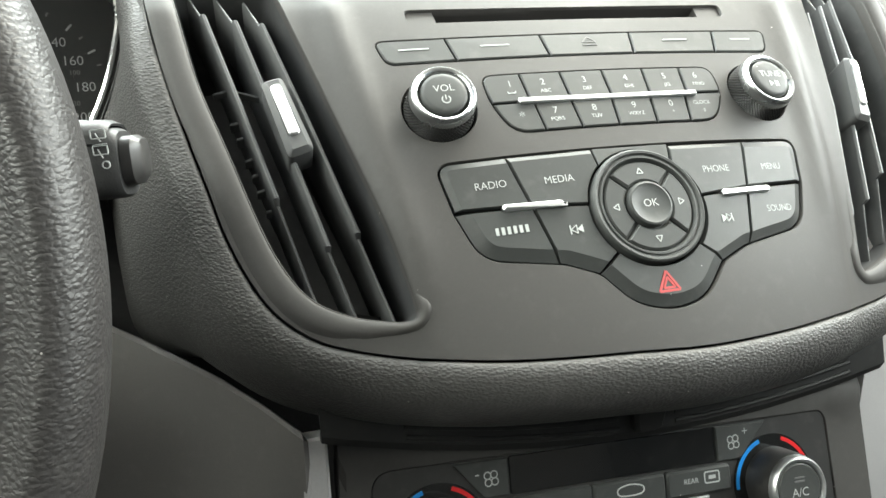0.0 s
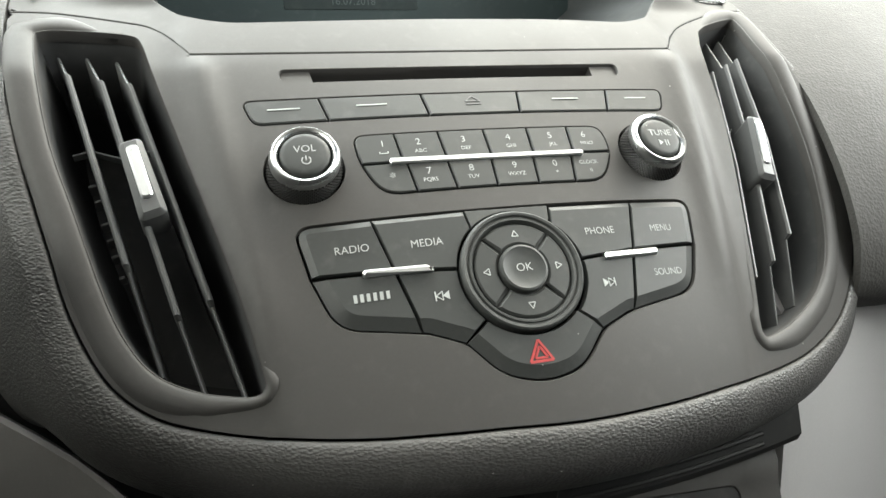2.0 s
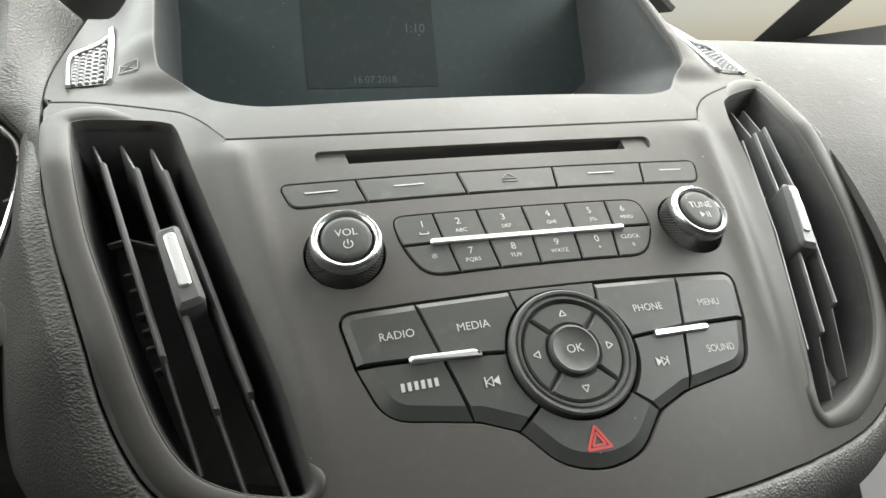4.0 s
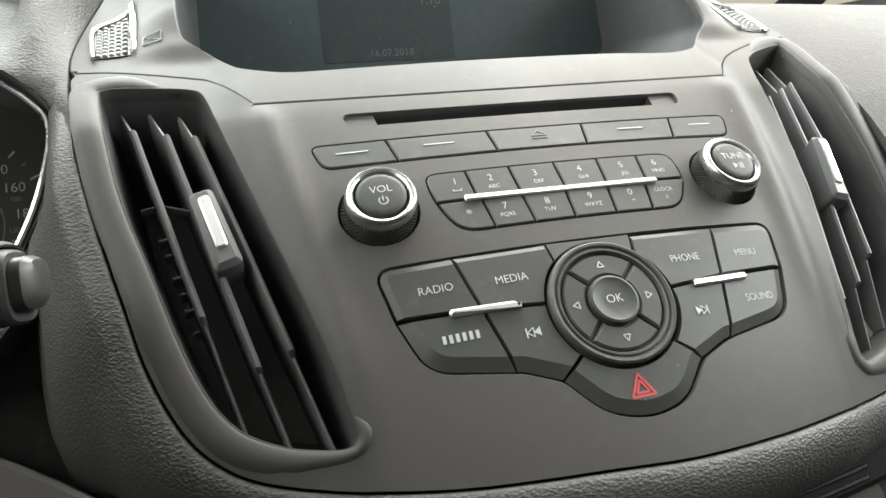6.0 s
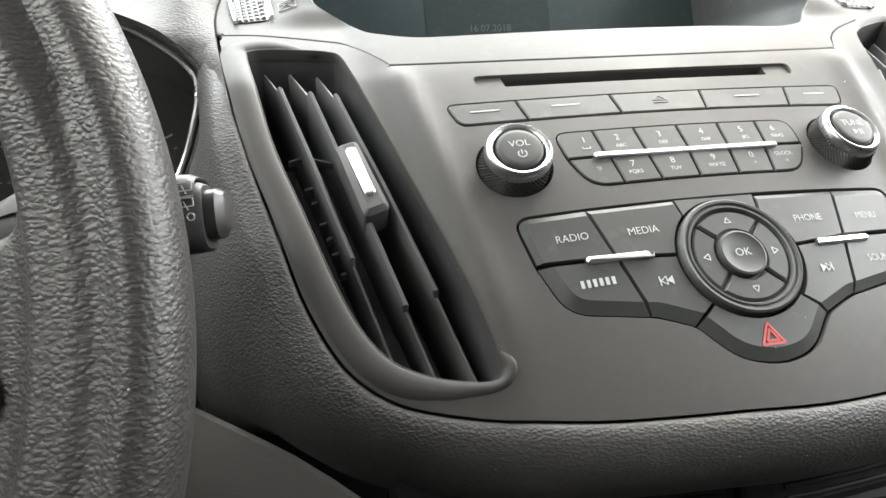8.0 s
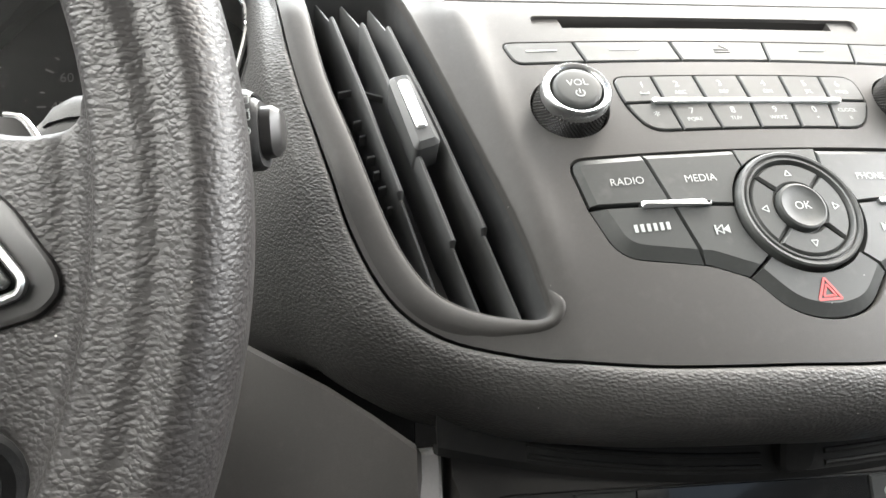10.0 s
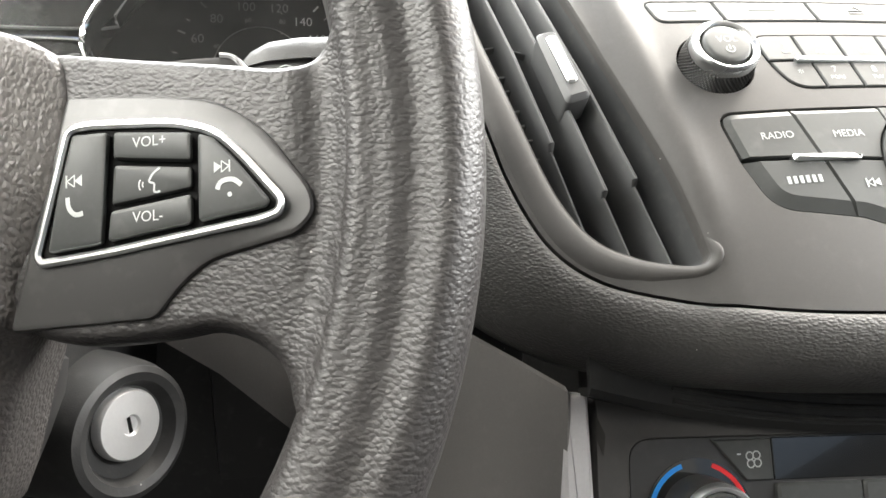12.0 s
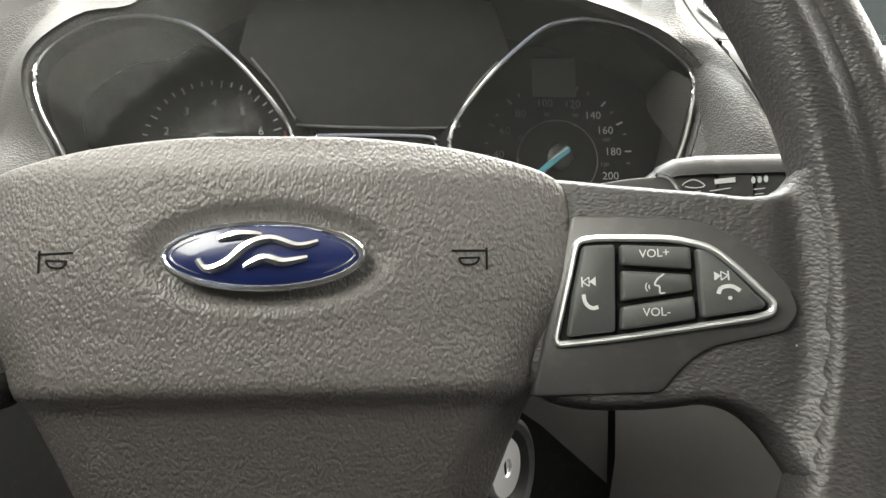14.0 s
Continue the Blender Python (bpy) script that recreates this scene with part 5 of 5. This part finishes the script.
lock = part("lock_housing", turned(KEYF, 0, -3, [(30, -60), (29, -20), (27, -5), (25, 1), (22.5, 2.2), (19.5, 1.0), (17, -4), (0.5, -5)], 48), COLUMN, col, "round black lock housing")
part("lock_barrel", turned(KEYF, 0, 0, [(13.4, -6), (13.4, -1), (12.6, 0.3), (4, 0.6), (3.4, -0.6), (0.4, -0.6)], 48), STEEL, lock, "bright steel lock barrel")
part("key_slot", plate(KEYF, [(-0.7, -3), (0.7, -3), (0.7, 3), (-0.7, 3)], -1, -0.3, 0.05), BLACK, lock)


def stalk(s):
    """A column stalk; s: 1 on the right (wipers), -1 on the left (indicators)."""
    mx = lambda p: Vector(p) if s > 0 else Vector((-0.762 - p[0], p[1], p[2]))
    a, b = Vector((-0.312, -0.036, 0.7585)), Vector((-0.181, -0.0600, 0.7645))
    st = thing("wiper_stalk" if s > 0 else "indicator_stalk", mx(a), "black column stalk with white printed symbols and an end switch", "column stalk", "column stalks")
    ax = (b - a).normalized()
    nrm = Vector((0.2, -0.95, 0.2))
    nrm = (nrm - ax * nrm.dot(ax)).normalized()
    up = nrm.cross(ax)
    up = up if up.z > 0 else -up
    sg = lambda q, e: abs(q) ** e * (1 if q > 0 else -1)

    span = lambda k: k + 0.085 * (1 - k) / 0.55 if k > 0.45 else k + 0.085 * max(0.0, k) / 0.45

    def section(k, h, d, n=28, t0=0.0, t1=2 * pi, dz=0.0):
        c = a.lerp(b, span(k)) + up * (dz - 0.0025)
        return [mx(c + up * (h * sg(sin(t), 0.6)) + nrm * (d * sg(cos(t), 0.6))) for t in [t0 + (t1 - t0) * j / n for j in range(n)]]

    def body(stops, name, mt, label=""):
        bm = loft([section(*q) if len(q) < 4 else section(q[0], q[1], q[2], dz=q[3]) for q in stops], closed=True)
        bm.verts.ensure_lookup_table()
        bm.faces.new(bm.verts[:28])
        bm.faces.new(bm.verts[-28:])
        return part(name, bm, mt, st, label)
    body([(-0.05, 0.007, 0.007, -0.05), (0.2, 0.008, 0.008, -0.034), (0.33, 0.009, 0.009, -0.019), (0.4, 0.0102, 0.0092, -0.009), (0.45, 0.011, 0.0094, -0.003), (0.5, 0.0115, 0.0095), (0.645, 0.0115, 0.0095)], "arm", SATIN)
    body([(0.65, 0.0112, 0.009), (0.655, 0.0122, 0.0104), (0.758, 0.0122, 0.0104), (0.763, 0.0112, 0.009)], "collar", COLUMN)
    body([(0.768, 0.011, 0.0094), (0.772, 0.0118, 0.0098), (0.88, 0.0108, 0.0096, 0.0), (0.94, 0.0112, 0.0098, -0.0006), (0.985, 0.0108, 0.0096, -0.0008), (1.0, 0.0098, 0.0086, -0.0008)], "end_collar", COLUMN)
    body([(0.995, 0.0072, 0.0066, -0.0003), (1.002, 0.0078, 0.0074, -0.0003), (1.03, 0.0076, 0.0072, 0.0), (1.048, 0.0058, 0.0052, 0.0005), (1.052, 0.004, 0.0035, 0.0005)], "end_switch", SATIN, "dark push switch on the stalk's end")
    part("shell", loft([section(k, h, d, 16, radians(14), radians(196)) for k, h, d in ((0.45, 0.0075, 0.0098), (0.47, 0.0102, 0.0104), (0.52, 0.0128, 0.0112), (0.6, 0.0138, 0.0116), (0.86, 0.0134, 0.0114), (0.965, 0.0126, 0.0108), (0.985, 0.0114, 0.0098))], thick=0.0008), COLUMN, st, "grained upper shell over the stalk")
    if s > 0:
        fs = lambda u, v, w=0.0: a.lerp(b, 0.5) + (ax * (u + 4.6) - up * v + nrm * (10.1 + w)) / 1000
        mk = [outline_stroke(fs, rounded([(u, v - 1.3), (u + 4.2, v - 1.4), (u + 4.3, v + 1.1), (u + 0.1, v + 1.3)], 0.3, 2), 0.32, 0.3) for u, v in ((56.0, -5.6), (56.1, -0.9))]
        part("wiper_mark", join(*mk, outline_stroke(fs, [(57.4, -6), (58.6, -3.4)], 0.32, 0.3, False), outline_stroke(fs, [(57.5, -1.3), (58.7, 1.4)], 0.32, 0.3, False), outline_stroke(fs, [(56.2, -2.6), (60.4, -2.8)], 0.28, 0.3, False), outline_stroke(fs, circle(59.3, 3.4, 1.05, 18), 0.35, 0.3)), PRINT, st, smooth=False)
        part("blade_mark", join(outline_stroke(fs, smooth_loop([(10, 0.5), (14, -1.6), (18, 0.8), (14.5, 1.6)], 3), 0.4, 0.2, False), outline_stroke(fs, [(11.5, 3.6), (16.5, 2.8)], 0.4, 0.2, False), strip(fs, (21.4, -0.4), (28.6, -1.0), 1.8, 0.5, 1.0, 0.05), outline_stroke(fs, [(19.5, 3.0), (27, 2.0)], 0.35, 0.9, False), *[poly(fs, circle(35 + 2.2 * k, -0.6 - 0.2 * k, 0.75, 10, 1.3), 0.5) for k in range(3)], outline_stroke(fs, [(35, 2.8), (39, 2.4)], 0.35, 0.5, False), outline_stroke(fs, [(35.3, 4.6), (38.4, 4.3)], 0.3, 0.5, False)), PRINT, st, smooth=False)
    return st


stalk(1)
stalk(-1)
paddle(1)
paddle(-1)

# ---------------------------------------------------------------- climate panel below the stack
HV = plane_of((0, -0.072, 0.625), 25, 3.0)
climate = thing("climate_panel", HV(0, 20, 0), "dark climate control panel with two temperature dials", "climate panel")
FAS = rounded([(-124, -30), (128, -30), (130, 110), (-126, 110)], 3)
PNL = rounded([(-112, -2), (107, -2), (110, 90), (-114, 90)], [9, 6, 3, 3], 5)
part("fascia", sheet(HV, FAS, [offset(PNL, -0.5)], 8, skirt=((0.4, -0.6), (0.4, -16)), hole_skirt=((0.4, -0.5), (0.5, -5)), lift=lambda u, v: -1.5 + 4.0 * ss((v + 14) / 8) * (1 - ss((v + 5.5) / 4))), FACE, climate)
part("panel", plate(HV, PNL, -6, -2.0, 0.4), SATIN, climate)
part("display", plate(HV, rounded([(-54, -1.2), (45, -1.2), (45, 14.5), (-54, 14.5)], 1), -3, -1.2, 0.3), GLOSS, climate, "black glossy display")
fanl = part("fan_down_button", plate(HV, [(-79, -1), (-54.6, -1), (-54.6, 14.4), (-66, 14.4)], -3, -0.6, 0.6), BUTTON, climate)
fanr = part("fan_up_button", plate(HV, [(45.6, -1), (73, -1), (58, 14.4), (45.6, 14.4)], -3, -0.6, 0.6), BUTTON, climate)
for par_, u in ((fanl, -62.5), (fanr, 54.5)):
    part("fan_mark", join(*[outline_stroke(HV, circle(u + 2.0 * cos(a), 6.6 + 2.0 * sin(a), 1.5, 10), 0.5, -0.6) for a in (0.7, 2.27, 3.84, 5.41)]), PRINT, par_, smooth=False)
lettering(HV, "-", -68.5, 4, -0.6, 7, fanl)
lettering(HV, "+", 61, 2.6, -0.6, 6, fanr)
for p, nm in (([(-54, 15.6), (-18, 15.6), (-18, 27), (-54, 27)], "seat_heat_button"), ([(-17.4, 15.6), (17.4, 15.6), (17.4, 27), (-17.4, 27)], "front_defrost_button"), ([(18, 15.6), (51, 15.6), (51, 27), (18, 27)], "rear_defrost_button")):
    b = part(nm, plate(HV, rounded(p, 1.6, 3), -3, 0.6, 1.0), BUTTON, climate)
    if nm == "rear_defrost_button":
        lettering(HV, "REAR", 30, 20.6, 0.6, 3.2, b)
        part("window_mark", join(outline_stroke(HV, rounded([(37, 17.6), (44.5, 17.6), (44.5, 22.4), (37, 22.4)], 0.8, 2), 0.6, 0.6), strip(HV, (39, 20), (42.6, 20), 1.6, 0.4, 0.75, 0.02)), PRINT, b, smooth=False)
    if nm == "front_defrost_button":
        part("screen_mark", outline_stroke(HV, smooth_loop([(-5, 22), (-6, 19), (0, 17.6), (6, 19), (5, 22)], 3), 0.6, 0.6), PRINT, b, smooth=False)
    part("lamp_bar", strip(HV, (sum(q[0] for q in p) / 4 - 5, 29.4), (sum(q[0] for q in p) / 4 + 5, 29.4), 2, -2.2, -0.5, 0.3), SATINCHROME, climate)
for s in (1, -1):
    c = ((75.0, 27.0) if s > 0 else (-85.5, 27.0))
    part("dial_well", turned(HV, *c, [(21.5, -3), (21.5, -1.6), (0.5, -1.6)], 56), GLOSS, climate)
    part("cold_arc", outline_stroke(HV, arc(*c, 19.6, 176, 252, 24), 1.8, -1.5, False), TEMPBLUE, climate, "blue arc")
    part("warm_arc", outline_stroke(HV, arc(*c, 19.6, 288, 340, 18), 1.8, -1.5, False), TEMPRED, climate, "red arc")
    k = part("temperature_dial", turned(HV, *c, [(15.6, -2), (15.2, 8), (14.6, 12), (13.7, 13.2)], 64, cap=False), SATIN, climate, "black temperature dial")
    part("bright_ring", turned(HV, *c, [(14.6, 12), (14.2, 14.2), (13.2, 15.2), (12.0, 14.8), (11.4, 13.4)], 64, cap=False), SATINCHROME, k)
    cp = part("cap", turned(HV, *c, [(11.6, 12), (11.4, 14), (10.6, 14.8), (0.4, 14.4)], 56), BUTTON, k)
    lettering(HV, "A/C" if s > 0 else "AUTO", c[0], c[1] + 1.5, 14.6, 5.4 if s > 0 else 4.0, cp)
    part("lamp_mark", join(*[strip(HV, (c[0] - 2.6, c[1] - 5 + k_), (c[0] + 2.6, c[1] - 5 + k_), 0.7, 14.3, 14.9, 0.02) for k_ in (0, 1.6)]), DIMPRINT, cp)

# grooves under the pad
GR = lambda x: 0.6285 + 1.05 * (x - 0.03) ** 2
ribs = thing("ribbed_ledge", (0, -0.055, 0.65), "dark ribbed ledge tucked under the dashboard pad", "dashboard trim")
part("ledge", loft([[Vector((x, -0.052, GR(x) + 0.045)), Vector((x, -0.066, GR(x) + 0.02)), Vector((x, -0.0725, GR(x) + 0.001)), Vector((x, -0.071, GR(x) - 0.003)), Vector((x, -0.06, GR(x) - 0.008))] for x in [-0.13 + 0.268 * i / 30 for i in range(31)]], thick=0.003), LEDGE, ribs)
for k in range(5):
    for x0, x1 in ((-0.098, -0.004), (0.024, 0.118)):
        part("rib", tube([Vector((x, -0.0676 - 0.0013 * (3 - k), GR(x) + 0.003 + 0.0044 * k)) for x in [x0 + (x1 - x0) * i / 16 for i in range(17)]], 0.0013, 8), LEDGE, ribs)
part("catch", plate(lambda u, v, w=0.0: Vector((0.009 + u / 1000, -0.073 - w / 1000, 0.64 - v / 1000)), rounded([(-8.5, -6), (8.5, -6), (6.5, 9), (-6.5, 9)], 3.5), -6, 3, 1.5), LEDGE, ribs)

# ---------------------------------------------------------------- lower trims
strip_l = part("console_trim", plate(lambda u, v, w=0.0: HV(u, v, w), rounded([(-138, -19), (-128.5, -19.5), (-126.5, 110), (-140, 110)], 1), -14, 2.5, 1.2), SILVER, None, "silver-grey console side trim")
tagged(strip_l, "silver-grey console edge trim beside the climate panel", "console trim", kind="structure")
kn_rows = []
for x, y, z, zb in ((-0.1365, -0.064, 0.6535, 0.44), (-0.15, -0.046, 0.6575, 0.44), (-0.165, -0.030, 0.6625, 0.44), (-0.18, -0.016, 0.6665, 0.44), (-0.198, -0.002, 0.6725, 0.44), (-0.215, 0.008, 0.679, 0.47), (-0.232, 0.016, 0.686, 0.59)):
    kn_rows.append([Vector((x, y + 0.004, z - 0.002)), Vector((x, y, z)), Vector((x, y - 0.003, z - 0.001)), Vector((x - 0.002, y - 0.018 * (z - zb) / 0.21, z - (z - zb) * 0.33)), Vector((x - 0.004, y - 0.02, z - (z - zb) * 0.66)), Vector((x - 0.006, y - 0.018, zb))])
tagged(part("knee_panel", loft(kn_rows, thick=0.003), KNEE, None, angle=40), "grey plastic knee panel beside the steering column", "knee panel", kind="structure")
kn2 = [[Vector((x, y, z)), Vector((x, y - 0.004, z - 0.002)), Vector((x, y - 0.012, zb))] for x, y, z, zb in ((-0.2365, 0.018, 0.688, 0.603), (-0.27, 0.026, 0.70, 0.632), (-0.31, 0.03, 0.71, 0.66))]
tagged(part("knee_panel_inner", loft(kn2, thick=0.003), KNEE, None, angle=40), "grey plastic trim behind the steering column", "knee panel", kind="structure")
# passenger side: dash face and the pale lower panel
PR = [(0.30, 0.862), (0.2, 0.866), (0.12, 0.857), (0.078, 0.841), (0.037, 0.818), (0.002, 0.793), (-0.023, 0.766), (-0.042, 0.737), (-0.051, 0.712), (-0.047, 0.69), (-0.012, 0.668)]
rows = []
for i in range(13):
    x = 0.181 + 0.6 * i / 12
    k = ss((x - 0.181) / 0.25)
    rows.append([Vector((x, y + 0.012 * k, z - 0.004 * k)) for y, z in smooth_loop(PR, 3, False)])
tagged(part("passenger_dash", loft(rows, thick=0.004), DASH, None, angle=60), "smooth grained grey passenger dashboard", "dashboard", kind="structure")
rows = []
for i in range(15):
    k = i / 14
    x = 0.137 + 0.6 * k ** 1.3
    y = -0.062 + 0.07 * ss(k * 2.2)
    rows.append([Vector((x, y + 0.02, 0.70)), Vector((x, y + 0.006, 0.69)), Vector((x, y, 0.665)), Vector((x, y - 0.005, 0.60)), Vector((x, y - 0.01, 0.50)), Vector((x, y, 0.38))])
tagged(part("passenger_lower_panel", loft(rows, thick=0.004), SILVER, None, angle=60), "pale silver-grey lower dashboard panel on the passenger side", "lower panel", kind="structure")

# ---------------------------------------------------------------- the cabin that closes the place
def structure(name, bm, mt, label, category):
    return tagged(part(name, bm, mt, None, label), category=category, kind="structure")


structure("dash_top", loft([[Vector((x, 0.25, 0.855)), Vector((x, 0.3, 0.864)), Vector((x, 0.5, 0.875)), Vector((x, 0.78, 0.88))] for x in (-0.74, -0.5, -0.2, 0.1, 0.4, 0.76)], thick=0.01), DASH, "grey grained dashboard top below the windscreen", "dashboard")
structure("bulkhead", block((-0.74, 0.30, 0.2), (0.76, 0.34, 0.85)), CABIN, "dark bulkhead behind the dashboard", "bulkhead")
structure("dash_inner", block((-0.74, 0.075, 0.45), (-0.19, 0.1, 0.69)), COLUMN, "dark dashboard structure behind the steering column", "dashboard")
structure("dash_filler", block((-0.28, 0.04, 0.56), (-0.12, 0.055, 0.73)), COLUMN, "dark plastic below the dashboard pad", "dashboard")
structure("floor", block((-0.78, -1.7, 0.16), (0.8, 0.34, 0.2)), CARPET, "dark carpeted cabin floor", "floor")
structure("ceiling", block((-0.7, -1.7, 1.3), (0.72, -0.16, 1.34), 0.01), ROOF, "pale fabric headliner", "ceiling")
for s, nm in ((-1, "wall_left"), (1, "wall_right")):
    x0 = 0.76 * s + 0.02
    lo, hi = min(x0, x0 + 0.05 * s), max(x0, x0 + 0.05 * s)
    structure(nm, block((lo, -1.7, 0.2), (hi, 0.75, 0.92)), CABIN, "dark door panel below the side window", "door panel")
    structure("pillar", loft([[Vector((s * 0.74 + 0.02, 0.78, 0.9)), Vector((s * 0.70 + 0.02, 0.72, 0.9)), Vector((s * 0.78 + 0.02, 0.70, 0.9))], [Vector((s * 0.66 + 0.02, -0.12, 1.31)), Vector((s * 0.62 + 0.02, -0.17, 1.31)), Vector((s * 0.70 + 0.02, -0.19, 1.31))]], closed=True), CABIN, "slanting windscreen pillar", "pillar")
    # driver's side runs to the back, added out of view to block light
    structure("unseen_door_post", block((lo, -0.75 if s > 0 else -1.7, 0.92), (hi, -0.6 if s > 0 else -0.3, 1.32)), CABIN, "unseen dark trim behind the door's window, holding back light", "pillar")
# unseen wall up to the ceiling, added to block light from the rear
structure("wall_back", block((-0.78, -1.75, 0.2), (0.8, -1.7, 1.3)), CABIN, "unseen dark rear wall that shuts out light from behind", "wall")
bm = bmesh.new()
bmesh.ops.create_grid(bm, x_segments=8, y_segments=8, size=400, matrix=Matrix.Translation((0, 0, -0.35)))
GROUND = make("pale_concrete_yard", (0.3, 0.29, 0.28), 0.9, bumps=("noise", 3, 0.4, 0.02))
structure("ground", bm, GROUND, "pale concrete yard outside the car", "ground")
